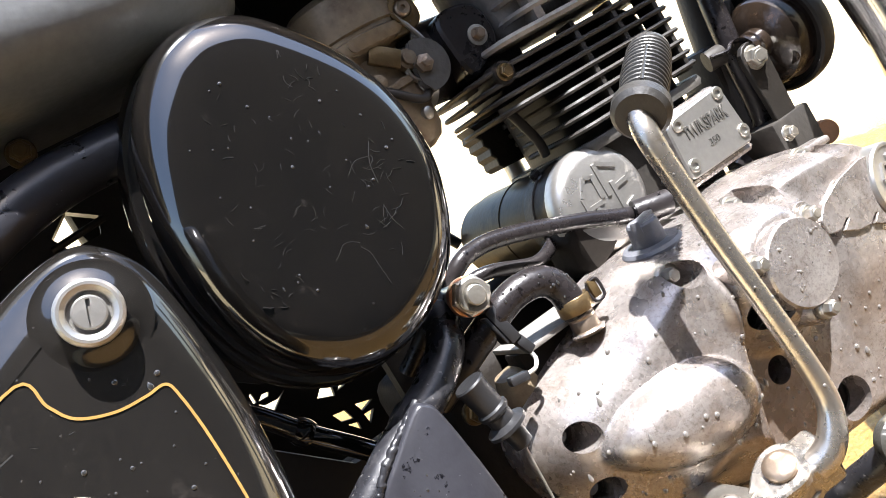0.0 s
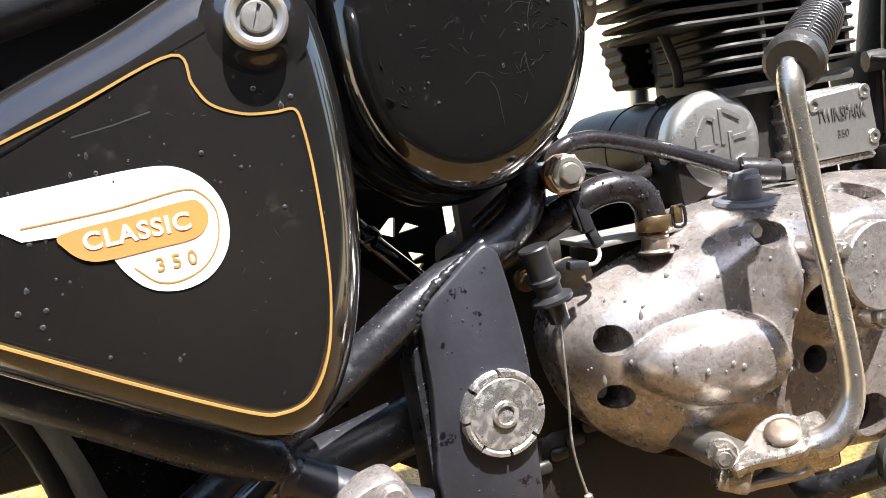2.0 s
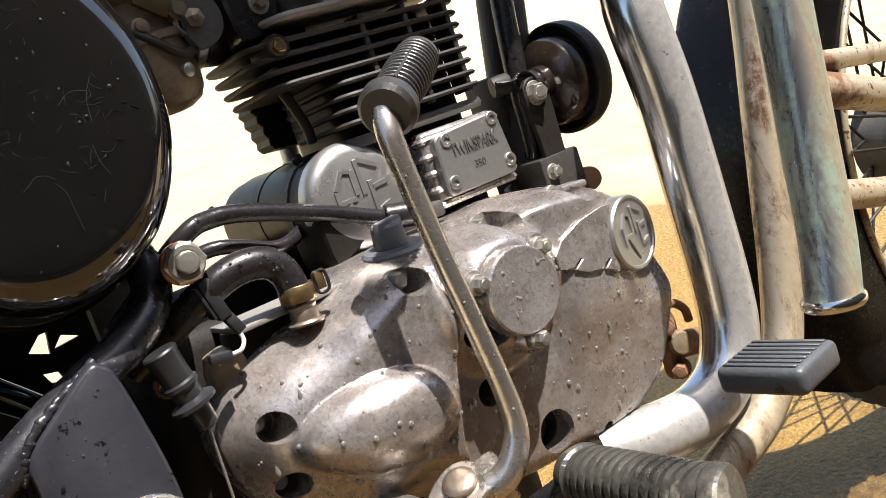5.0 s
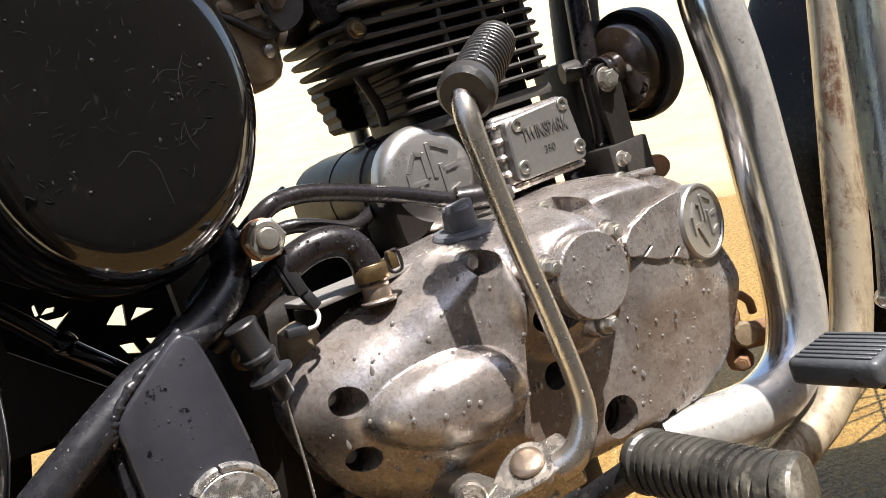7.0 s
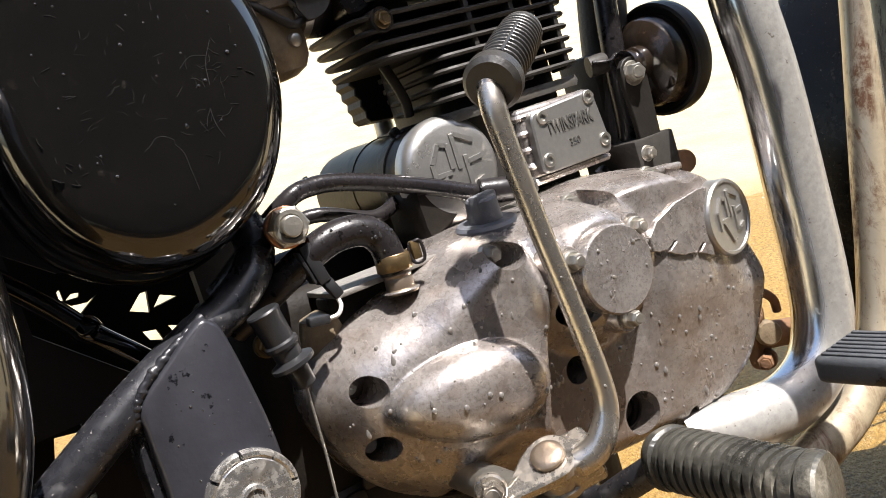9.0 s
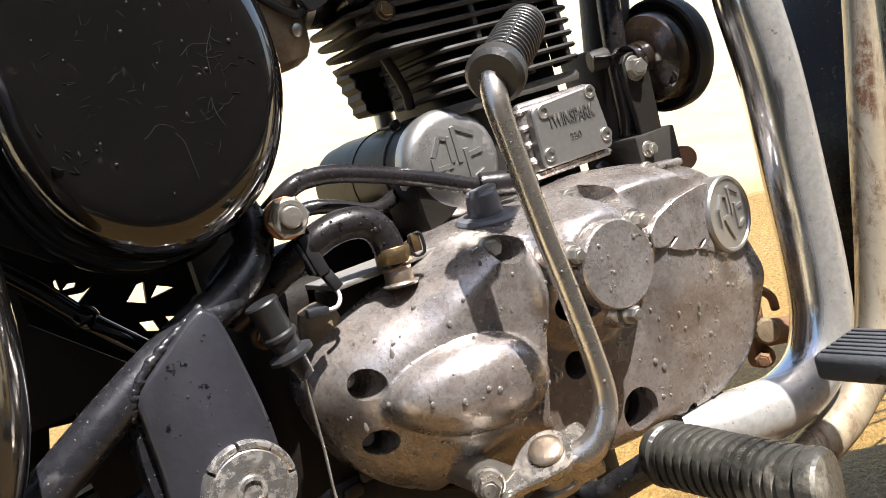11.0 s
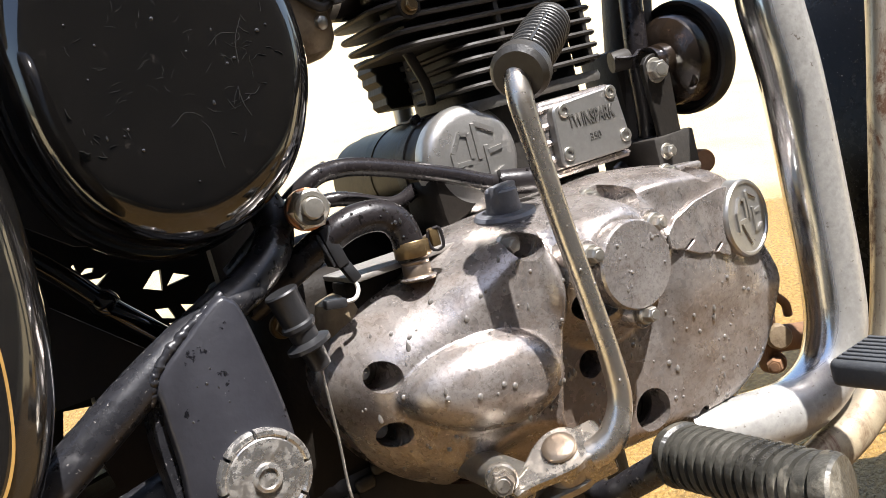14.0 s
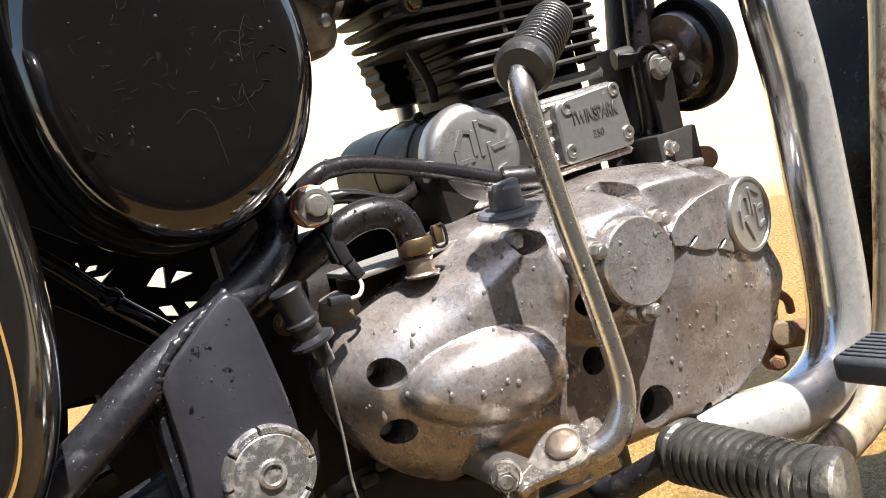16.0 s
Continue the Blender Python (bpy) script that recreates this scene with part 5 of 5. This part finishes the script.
def mudguard(name, c, a0, a1, label):
    bm = bmesh.new()
    rows = []
    for i in range(49):
        a = radians(a0 + (a1 - a0) * i / 48)
        row = []
        for j in range(25):
            u = -1 + 2 * j / 24
            r = 0.352 - 0.012 * abs(u) ** 2 - 0.085 * abs(u) ** 9
            row.append(bm.verts.new(c + Vector((math.cos(a) * r, math.copysign(1 - (1 - abs(u)) ** 1.8, u) * 0.065, math.sin(a) * r))))
        rows.append(row)
    for a, b in zip(rows, rows[1:]):
        for j in range(24):
            bm.faces.new((a[j], a[j + 1], b[j + 1], b[j]))
    bmesh.ops.solidify(bm, geom=bm.faces[:], thickness=0.0015)
    return part(name, bm, ENAMEL_DULL, bike, label)


guard_f = mudguard("front_mudguard", FW, 20, 210, "gloss black front mudguard")
bm = bmesh.new()
add_tube(bm, [FW + Vector((math.cos(a) * 0.256, -0.0665, math.sin(a) * 0.256)) for a in np.radians(np.linspace(20, 210, 50))], 0.0035, 10)
part("edge_bead", bm, CHROME_RUST, guard_f, "pale rolled edge")
mudguard("rear_mudguard", RW, -20, 150, "gloss black rear mudguard")

# fuel tank and seat over the engine
def lofted(name, stations, mat, label, power=0.7):
    """A body lofted through (x, y half-width, z bottom, z top) stations."""
    bm = bmesh.new()
    rings = []
    for x, hw, z0, z1 in stations:
        ring = []
        for k in range(28):
            a = 2 * math.pi * k / 28
            ca, sa = math.cos(a), math.sin(a)
            ring.append(bm.verts.new((x, hw * math.copysign(abs(ca) ** power, ca), (z0 + z1) / 2 + (z1 - z0) / 2 * math.copysign(abs(sa) ** power, sa))))
        rings.append(ring)
    for a, b in zip(rings, rings[1:]):
        for k in range(28):
            bm.faces.new((a[k], a[(k + 1) % 28], b[(k + 1) % 28], b[k]))
    bm.faces.new(rings[0][::-1])
    bm.faces.new(rings[-1])
    return part(name, bm, mat, bike, label, angle=60)


lofted("fuel_tank", [(-0.16, 0.06, 0.74, 0.80), (-0.13, 0.10, 0.715, 0.86), (0.0, 0.155, 0.70, 0.93), (0.15, 0.160, 0.70, 0.95), (0.28, 0.14, 0.72, 0.95), (0.33, 0.06, 0.76, 0.90)], BLACK, "gloss black fuel tank")
lofted("seat", [(-0.62, 0.06, 0.69, 0.78), (-0.58, 0.10, 0.672, 0.80), (-0.40, 0.112, 0.667, 0.80), (-0.25, 0.108, 0.667, 0.80), (-0.18, 0.100, 0.668, 0.79), (-0.145, 0.075, 0.672, 0.78), (-0.13, 0.04, 0.682, 0.77)], VINYL, "black vinyl saddle", 0.40)
part("rear_rail", tube([(-0.42, -0.075, 0.590), (-0.33, -0.068, 0.614), (-0.29, -0.062, 0.6275), (-0.262, -0.055, 0.6345), (-0.228, -0.048, 0.637), (-0.14, -0.035, 0.640)], 0.0138, 20), GUSSET, frame_ob)
bolt((-0.267, -0.030, 0.660), Y, 0.0056, frame_ob, 0.005, BRASS)

# dark parts behind: battery tray with its lattice, swing arm, sump, shade fillers
def prism(points, y0, y1):
    bm = bmesh.new()
    a = [bm.verts.new((x, y0, z)) for x, z in points]
    b = [bm.verts.new((x, y1, z)) for x, z in points]
    n = len(points)
    for k in range(n):
        bm.faces.new((a[k], a[(k + 1) % n], b[(k + 1) % n], b[k]))
    bm.faces.new(a[::-1])
    bm.faces.new(b)
    return bm


part("saddle_filler", round_box((-0.260, 0.048, 0.615), (0.000, 0.085, 0.780), 0.006), OIL_SHADE, bike, "added black filler box darkening the gap under the saddle")
tray = part("battery_tray", round_box((-0.52, 0.012, 0.405), (-0.115, 0.024, 0.730), 0.002), GREASE, bike, "greasy black battery tray with cut-out windows, widened to fill shaded gaps")
OPENINGS = [[(-0.244, 0.512), (-0.222, 0.494), (-0.176, 0.480), (-0.152, 0.472), (-0.152, 0.418), (-0.200, 0.424), (-0.244, 0.466)], [(-0.275, 0.622), (-0.262, 0.632), (-0.248, 0.622), (-0.252, 0.612), (-0.270, 0.612)], [(-0.2640, 0.4110), (-0.2370, 0.4115), (-0.2370, 0.4000), (-0.2640, 0.4000)]]
cut(tray, [prism(w, 0.0, 0.04) for w in OPENINGS])
FAR_WINDOWS = [[(-0.2545, 0.3660), (-0.2490, 0.3842), (-0.2310, 0.3812), (-0.2395, 0.3740)],
               [(-0.2156, 0.4670), (-0.2119, 0.4691), (-0.2090, 0.4660), (-0.1986, 0.4647), (-0.1908, 0.4681), (-0.2057, 0.4579), (-0.2146, 0.4641)],
               [(-0.2148, 0.4782), (-0.2151, 0.4709), (-0.2124, 0.4713), (-0.2126, 0.4792)],
               [(-0.2114, 0.4706), (-0.2066, 0.4740), (-0.2011, 0.4730), (-0.2027, 0.4702)],
               [(-0.1741, 0.4485), (-0.1635, 0.4582), (-0.1584, 0.4582), (-0.1612, 0.4428)],
               [(-0.1580, 0.4449), (-0.1505, 0.4526), (-0.1391, 0.4472)],
               [(-0.1707, 0.4315), (-0.1608, 0.4295), (-0.1582, 0.4203), (-0.1675, 0.4236)],
               [(-0.1646, 0.4189), (-0.1570, 0.4164), (-0.1572, 0.4100)],
               [(-0.1523, 0.4292), (-0.1384, 0.4246), (-0.1495, 0.4213)],
               [(-0.1500, 0.4186), (-0.1410, 0.4182), (-0.1492, 0.4097)]]
far_plate = part("far_lattice", round_box((-0.320, 0.147, 0.360), (-0.118, 0.153, 0.540), 0.001), OIL_SHADE, bike, "black lattice plate of the far side")
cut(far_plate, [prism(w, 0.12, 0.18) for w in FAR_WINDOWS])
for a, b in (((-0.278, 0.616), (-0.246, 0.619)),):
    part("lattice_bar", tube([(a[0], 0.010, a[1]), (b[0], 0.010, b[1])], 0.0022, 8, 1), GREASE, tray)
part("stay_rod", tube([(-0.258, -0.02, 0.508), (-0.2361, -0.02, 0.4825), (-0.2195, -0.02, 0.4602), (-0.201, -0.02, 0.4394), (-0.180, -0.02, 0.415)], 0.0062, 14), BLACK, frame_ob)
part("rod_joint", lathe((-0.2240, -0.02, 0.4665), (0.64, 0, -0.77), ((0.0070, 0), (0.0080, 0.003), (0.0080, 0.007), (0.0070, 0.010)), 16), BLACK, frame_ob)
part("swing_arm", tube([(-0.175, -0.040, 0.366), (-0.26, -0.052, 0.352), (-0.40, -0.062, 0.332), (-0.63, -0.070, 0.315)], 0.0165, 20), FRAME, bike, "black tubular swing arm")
inner = part("inner_filler", round_box((-0.275, 0.030, 0.250), (-0.130, 0.060, 0.420), 0.004), OIL_SHADE, bike, "added black filler sheet with gaps, for shaded depth")
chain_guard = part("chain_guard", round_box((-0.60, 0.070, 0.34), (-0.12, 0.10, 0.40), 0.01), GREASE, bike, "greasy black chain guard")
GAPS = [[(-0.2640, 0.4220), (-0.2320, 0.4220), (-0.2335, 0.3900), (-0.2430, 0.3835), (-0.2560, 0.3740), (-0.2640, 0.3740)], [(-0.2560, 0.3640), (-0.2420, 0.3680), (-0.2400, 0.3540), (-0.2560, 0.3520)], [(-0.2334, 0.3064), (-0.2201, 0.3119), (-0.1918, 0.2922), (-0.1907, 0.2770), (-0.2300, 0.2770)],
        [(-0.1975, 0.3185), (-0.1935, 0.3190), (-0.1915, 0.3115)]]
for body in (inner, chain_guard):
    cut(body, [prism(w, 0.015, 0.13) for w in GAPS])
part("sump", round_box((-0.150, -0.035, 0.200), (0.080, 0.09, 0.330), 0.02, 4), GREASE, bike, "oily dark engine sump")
part("gearbox_rear", round_box((-0.150, -0.030, 0.300), (-0.080, 0.10, 0.445), 0.015, 3), OIL_SHADE, bike, "oily dark gearbox casting")
part("primary_cover", round_box((-0.128, 0.085, 0.27), (0.20, 0.125, 0.455), 0.02, 4), OIL_SHADE, bike, "added dark cover closing the far side of the engine")
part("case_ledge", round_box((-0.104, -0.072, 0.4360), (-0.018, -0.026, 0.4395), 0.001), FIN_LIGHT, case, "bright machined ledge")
part("case_wall", round_box((-0.106, -0.060, 0.395), (-0.060, -0.040, 0.4370), 0.003), OIL_SHADE, case)
part("starter_bracket", slab(spline([(-0.0216, 0.478), (0.006, 0.466), (0.012, 0.4594), (0.0021, 0.4500), (-0.0206, 0.4420), (-0.0248, 0.4576)], 3, True), ((0.001, 0.0), (0, -0.001), (0, -0.036), (0.003, -0.040))), OIL_SHADE, starter, "oily black cast bracket")

# small fittings between the hose and the frame
conn = part("wire_connector", round_box((-0.0035, -0.004, -0.0115), (0.0035, 0.004, 0.0115), 0.001, 2, Matrix.Translation((-0.1125, -0.077, 0.4595)) @ pose(0, 0, 0, 0, -14, 0)), PLASTIC, bike, "black plastic wire connector")
part("connector_rail", round_box((-0.0062, -0.0045, -0.009), (-0.0042, 0.004, 0.010), 0.0006, 1, Matrix.Translation((-0.1125, -0.077, 0.4595)) @ pose(0, 0, 0, 0, -14, 0)), PLASTIC, conn)
part("connector_tail", round_box((-0.003, -0.003, -0.006), (0.003, 0.003, 0.006), 0.0012, 2, Matrix.Translation((-0.1065, -0.077, 0.4440)) @ pose(0, 0, 0, 0, -24, 0)), PLASTIC, conn)
part("white_wire", tube([(-0.106, -0.078, 0.440), (-0.1055, -0.079, 0.434), (-0.1085, -0.079, 0.4300), (-0.113, -0.078, 0.4295)], 0.0012, 8), BRIDGE, conn, "short white wire")
part("wire_boot", round_box((-0.006, -0.003, -0.0026), (0.006, 0.003, 0.0026), 0.0012, 2, Matrix.Translation((-0.1205, -0.080, 0.4310)) @ pose(0, 0, 0, 0, 10, 0)), PLASTIC, conn)
part("breather_body", lathe((-0.108, -0.045, 0.400), (0.05, -0.1, 1), ((0.010, 0), (0.0145, 0.004), (0.0150, 0.018), (0.0130, 0.027), (0.006, 0.030)), 28), CARB, bike, "stained brown casting behind the switch", angle=30)
part("case_gasket_flange", slab(spline([(x, z + 0.0035) for x, z in crank], 4, True), ((0.002, -0.030), (0, -0.031), (0, -0.0335), (0.002, -0.0345))), ALU, case, "bright gasket flange")
bolt((-0.1475, -0.0700, 0.4275), Y, 0.0050, frame_ob, 0.005, BRASS)
part("filler_boot", tube([(0.018, -0.046, 0.4615), (0.030, -0.050, 0.4590), (0.040, -0.052, 0.4570)], 0.0082, 16), RUBBER, filler, "rubber boot on the cable's end")
part("boot_nut", round_box((0.043, -0.058, 0.4500), (0.054, -0.046, 0.4600), 0.002), ALU_DULL, case)
for k in range(4):
    part("chain_link", round_box((-0.148 + k * 0.012, -0.038, 0.300 + k * 0.006), (-0.135 + k * 0.012, -0.033, 0.309 + k * 0.006), 0.003, 3), GREASE, bike)
rusty = part("exhaust_clamp", lathe((0.262, 0.004, 0.262), (1, 0, -0.25), ((0.010, 0), (0.0115, 0.002), (0.0115, 0.060), (0.010, 0.062)), 24), RUST, bike, "rusty exhaust clamp with a pale nut")
part("clamp_lug", slab(spline([(0.256, 0.292), (0.268, 0.296), (0.274, 0.284), (0.270, 0.262), (0.272, 0.246), (0.264, 0.234), (0.254, 0.242), (0.256, 0.266)], 4, True), ((0.001, 0.004), (0, 0.003), (0, -0.006), (0.001, -0.007))), RUST, rusty, angle=30)
bolt((0.258, -0.007, 0.2840), (-0.6, -0.8, 0.1), 0.0070, rusty, 0.010, RUST)
bolt((0.262, -0.007, 0.2440), (-0.8, -0.6, 0.1), 0.0066, rusty, 0.012, RUST)
part("pale_nut", lathe((0.268, -0.008, 0.2660), (-0.5, -0.85, 0.15), ((0.0105, 0), (0.0108, 0.001), (0.0108, 0.009), (0.0090, 0.012), (0.004, 0.0125)), 12), CARB, rusty, "dusty pale nut", smooth=False)
part("clamp_hook", tube([(0.266, -0.004, 0.296), (0.276, -0.006, 0.298), (0.288, -0.006, 0.288), (0.292, -0.004, 0.276)], 0.0038, 12), RUST, rusty)

rail = part("lower_rail", slab([(-0.470, 0.490), (-0.3683, 0.4260), (-0.3503, 0.4150), (-0.3212, 0.3990), (-0.296, 0.3870), (-0.290, 0.3720), (-0.298, 0.3610), (-0.3188, 0.3715), (-0.3348, 0.3800), (-0.3536, 0.3920), (-0.3717, 0.4040), (-0.480, 0.470)], ((0.004, -0.080), (0, -0.084), (0, -0.106), (0.004, -0.110), (0.008, -0.111))), FRAME, frame_ob, "satin black lower frame rail", angle=60)
part("cross_tube", tube([(-0.300, -0.098, 0.3690), (-0.282, -0.102, 0.3580), (-0.262, -0.106, 0.3470), (-0.235, -0.108, 0.3330)], 0.0105, 18), GUSSET, frame_ob)
part("cross_weld", lathe((-0.2975, -0.0985, 0.3675), (0.86, -0.1, -0.5), ((0.0108, -0.004), (0.0128, -0.001), (0.0122, 0.003), (0.0106, 0.006)), 18), GUSSET, frame_ob)
part("down_tube", tube([(-0.300, -0.100, 0.372), (-0.316, -0.102, 0.3610), (-0.333, -0.102, 0.3490), (-0.36, -0.10, 0.332)], 0.0095, 18), BLACK, frame_ob)
step = part("peg_bracket", slab(spline([(-0.2850, 0.3500), (-0.2731, 0.3588), (-0.2571, 0.3632), (-0.2494, 0.3595), (-0.2439, 0.3485), (-0.2380, 0.3350), (-0.2450, 0.3220), (-0.2750, 0.3250), (-0.2890, 0.3380)], 4, True), ((0.001, -0.108), (0, -0.109), (0, -0.126), (0.002, -0.129))), ALU, bike, "dirty cast aluminium rear peg bracket", angle=35)
part("peg_bolt", lathe((-0.2555, -0.128, 0.3536), Y, ((0.0078, 0), (0.0078, 0.002), (0.0062, 0.0024), (0.0060, 0.0060), (0.0050, 0.0072), (0.0, 0.0075)), 28), ALU, step, angle=25)
part("wire_loom", tube([(0.215, -0.012, 0.70), (0.188, -0.020, 0.585), (0.176, -0.022, 0.520), (0.172, -0.018, 0.455), (0.150, -0.005, 0.435)], 0.0085, 12), RUBBER, bike, "taped black wiring loom")
part("engine_bracket", round_box((0.164, -0.010, 0.425), (0.192, 0.030, 0.525), 0.004), FIN, frame_ob)
part("horn_wire", tube([(0.148, -0.030, 0.518), (0.160, -0.034, 0.516), (0.172, -0.030, 0.519), (0.190, -0.028, 0.512)], 0.0014, 8), RUBBER, horn)
part("rubber_stop", lathe((0.150, -0.022, 0.516), (1, -0.4, 0), ((0.0075, 0), (0.0075, 0.012), (0.006, 0.014)), 16), FIN, frame_ob)
# weld bead and worn seam where the plate meets the tube
rnd = random.Random(4)
SEAM = spline([(-0.1790, -0.0960, 0.4560), (-0.190, -0.0985, 0.4510), (-0.202, -0.1005, 0.4455), (-0.213, -0.1018, 0.4380), (-0.2205, -0.1015, 0.4290), (-0.2235, -0.0990, 0.4205)], 8)
part("weld_bead", tube([p + Vector((rnd.gauss(0, 0.0003), 0.0006, rnd.gauss(0, 0.0003))) for p in SEAM], 0.0024, 14, 3, taper=[0.0024 + rnd.uniform(-0.0004, 0.0004) for k in range(40)]), FRAME, frame_ob)
part("gusset_flange", slab(spline([(-0.222, 0.424), (-0.2165, 0.405), (-0.2185, 0.373), (-0.2195, 0.335), (-0.222, 0.30), (-0.227, 0.30), (-0.2265, 0.36), (-0.2265, 0.40)], 4, True), ((0.0, -0.070), (0.0, -0.094), (0.001, -0.096))), FRAME, frame_ob)

# ---- water, scratches, small wear ----
def drops(name, count, place, parent, seed, lo, hi, mat):
    """Standing drops and short runs of water on a face that place() gives."""
    rnd = random.Random(seed)
    bm = bmesh.new()
    made = 0
    while made < count:
        hit = place(rnd)
        if hit is None:
            continue
        made += 1
        r = lo + (hi - lo) * rnd.random() ** 2.5
        run = 1.0 + (rnd.random() < 0.22) * rnd.uniform(0.4, 1.6)
        m = Matrix.Translation(hit) @ Matrix.Diagonal((r * rnd.uniform(0.8, 1.1), r * 0.55, r * run, 1))
        res = bmesh.ops.create_icosphere(bm, subdivisions=2, radius=1, matrix=m)
        if run > 1:
            top = hit[2] + r * run
            for v in res["verts"]:
                k = (v.co.z - hit[2]) / (r * run)
                if k > 0:
                    v.co.x = hit[0] + (v.co.x - hit[0]) * (1 - 0.75 * k)
    ob = part(name, bm, mat, parent)
    return tagged(ob, "scattered clear water drops", kind="stuff")


COVER_LOOP = np.array([tuple(p) for p in spline([(x, z) for x, z in COVER], 6, True)])


def on_cover(rnd):
    x, z = rnd.uniform(-0.125, 0.20), rnd.uniform(0.29, 0.44)
    b = np.roll(COVER_LOOP, -1, axis=0)
    ab = b - COVER_LOOP
    q = np.array((x, z))
    crosses = ((COVER_LOOP[:, 1] > z) != (b[:, 1] > z)) & (x < ab[:, 0] * (z - COVER_LOOP[:, 1]) / np.where(ab[:, 1] == 0, 1e-9, ab[:, 1]) + COVER_LOOP[:, 0])
    if crosses.sum() % 2 == 0:
        return None
    t = np.clip(((q - COVER_LOOP) * ab).sum(1) / (ab ** 2).sum(1), 0, 1)
    d = np.min(np.hypot(*(COVER_LOOP + ab * t[:, None] - q).T))
    for hx, hz, hr in ((-0.109, 0.3865, 0.012), (-0.1095, 0.353, 0.011), (0.010, 0.391, 0.014), (0.013, 0.349, 0.011), (0.050, 0.305, 0.016), (0.033, 0.405, 0.04), (0.143, 0.40, 0.029), (-0.045, 0.30, 0.03)):
        if math.hypot(x - hx, z - hz) < hr:
            return None
    if d < 0.004 or (0.085 < x < 0.15 and z > 0.376):
        return None
    return Vector((x, -float(cover_height(np.array(x), np.array(z), np.array(d))), z))


drops("water", 170, on_cover, cover, 5, 0.0008, 0.0021, BEAD)


def in_loop(loop, inset, y):
    P = np.array([tuple(p) for p in inset_loop(loop, inset)])
    b = np.roll(P, -1, axis=0)

    def place(rnd):
        x, z = rnd.uniform(P[:, 0].min(), P[:, 0].max()), rnd.uniform(P[:, 1].min(), P[:, 1].max())
        c = ((P[:, 1] > z) != (b[:, 1] > z)) & (x < (b[:, 0] - P[:, 0]) * (z - P[:, 1]) / np.where(b[:, 1] == P[:, 1], 1e-9, b[:, 1] - P[:, 1]) + P[:, 0])
        return Vector((x, y, z)) if c.sum() % 2 else None
    return place


drops("water", 30, in_loop(oval, 0.02, -0.1160), air, 11, 0.0005, 0.0010, BEAD_DARK)
drops("water", 50, in_loop(panel_loop, 0.021, -0.1800), panel, 12, 0.0005, 0.0012, BEAD_DARK)
drops("water", 14, in_loop(rounded_rect(0.014, 0.051, 0.386, 0.424, 0.01), 0.0, -0.1407), cap, 13, 0.0006, 0.0014, BEAD)

def on_tube(path, r, lo, hi):
    """Places round the upper outer side of a tube, between two shares of its length."""
    P = spline(path, 8)

    def place(rnd):
        k = int(rnd.uniform(lo, hi) * (len(P) - 2))
        t = (P[k + 1] - P[k]).normalized()
        out = (Vector((rnd.uniform(-0.6, 0.5), -0.8, rnd.uniform(-0.3, 0.8))))
        out = (out - t * out.dot(t)).normalized()
        return P[k] + out * r
    return place


drops("water", 16, on_tube([(-0.155, -0.045, 0.438), (-0.118, -0.070, 0.4605), (-0.097, -0.075, 0.4685), (-0.080, -0.077, 0.4670), (-0.0715, -0.078, 0.458), (-0.0690, -0.078, 0.440)], 0.0088, 0.35, 0.9), hose, 31, 0.0007, 0.0015, BEAD_DARK)
drops("water", 26, on_tube(arm_pts, 0.0057, 0.12, 0.9), kick, 32, 0.0005, 0.0011, BEAD)
drops("water", 30, in_loop(spline(GUS, 5, True), 0.008, -0.1040), gusset, 33, 0.0004, 0.0009, BEAD_DARK)


def scratch(pts, w, parent, y, mat):
    part("scratch", ribbon([Vector(p) for p in pts], w, y, 0.00008), mat, parent, smooth=False)


rnd = random.Random(21)
for cx, cz, n, spread, ln in ((-0.145, 0.560, 26, 0.017, 0.006), (-0.152, 0.537, 10, 0.010, 0.008), (-0.190, 0.600, 16, 0.02, 0.005), (-0.205, 0.560, 16, 0.02, 0.005), (-0.213, 0.535, 9, 0.006, 0.004), (-0.160, 0.610, 16, 0.02, 0.006), (-0.175, 0.570, 14, 0.02, 0.005)):
    for k in range(n):
        x, z = cx + rnd.gauss(0, spread * 0.6), cz + rnd.gauss(0, spread * 0.6)
        a = rnd.uniform(0, math.pi)
        b = a + rnd.uniform(-0.7, 0.7)
        l = ln * rnd.uniform(0.4, 1.0) * 0.5
        scratch([(x, z), (x + math.cos(a) * l, z + math.sin(a) * l), (x + math.cos(a) * l + math.cos(b) * l, z + math.sin(a) * l + math.sin(b) * l)], rnd.uniform(0.00006, 0.00013), air, -0.1160, SCRATCH)
for pts in ([(-0.1824, 0.5352), (-0.1795, 0.5368), (-0.1760, 0.5395), (-0.1719, 0.5390), (-0.1685, 0.5365)], [(-0.1690, 0.5345), (-0.1665, 0.5300), (-0.1660, 0.5220), (-0.1654, 0.5126)], [(-0.149, 0.546), (-0.1485, 0.538), (-0.1465, 0.532)], [(-0.156, 0.566), (-0.150, 0.570), (-0.143, 0.569)], [(-0.139, 0.575), (-0.144, 0.566), (-0.1455, 0.556)]):
    scratch(spline([(x, z) for x, z in pts], 4), 0.00015, air, -0.1160, SCRATCH)
scratch([(-0.3535, 0.5325), (-0.340, 0.5345), (-0.326, 0.5375)], 0.0006, panel, -0.1800, SCRATCH)
for k in range(16):
    x, z = rnd.uniform(-0.36, -0.285), rnd.uniform(0.45, 0.55)
    a = rnd.uniform(0, math.pi)
    l = rnd.uniform(0.001, 0.004)
    scratch([(x, z), (x + math.cos(a) * l, z + math.sin(a) * l)], rnd.uniform(0.00012, 0.0003), panel, -0.1800, SCRATCH)
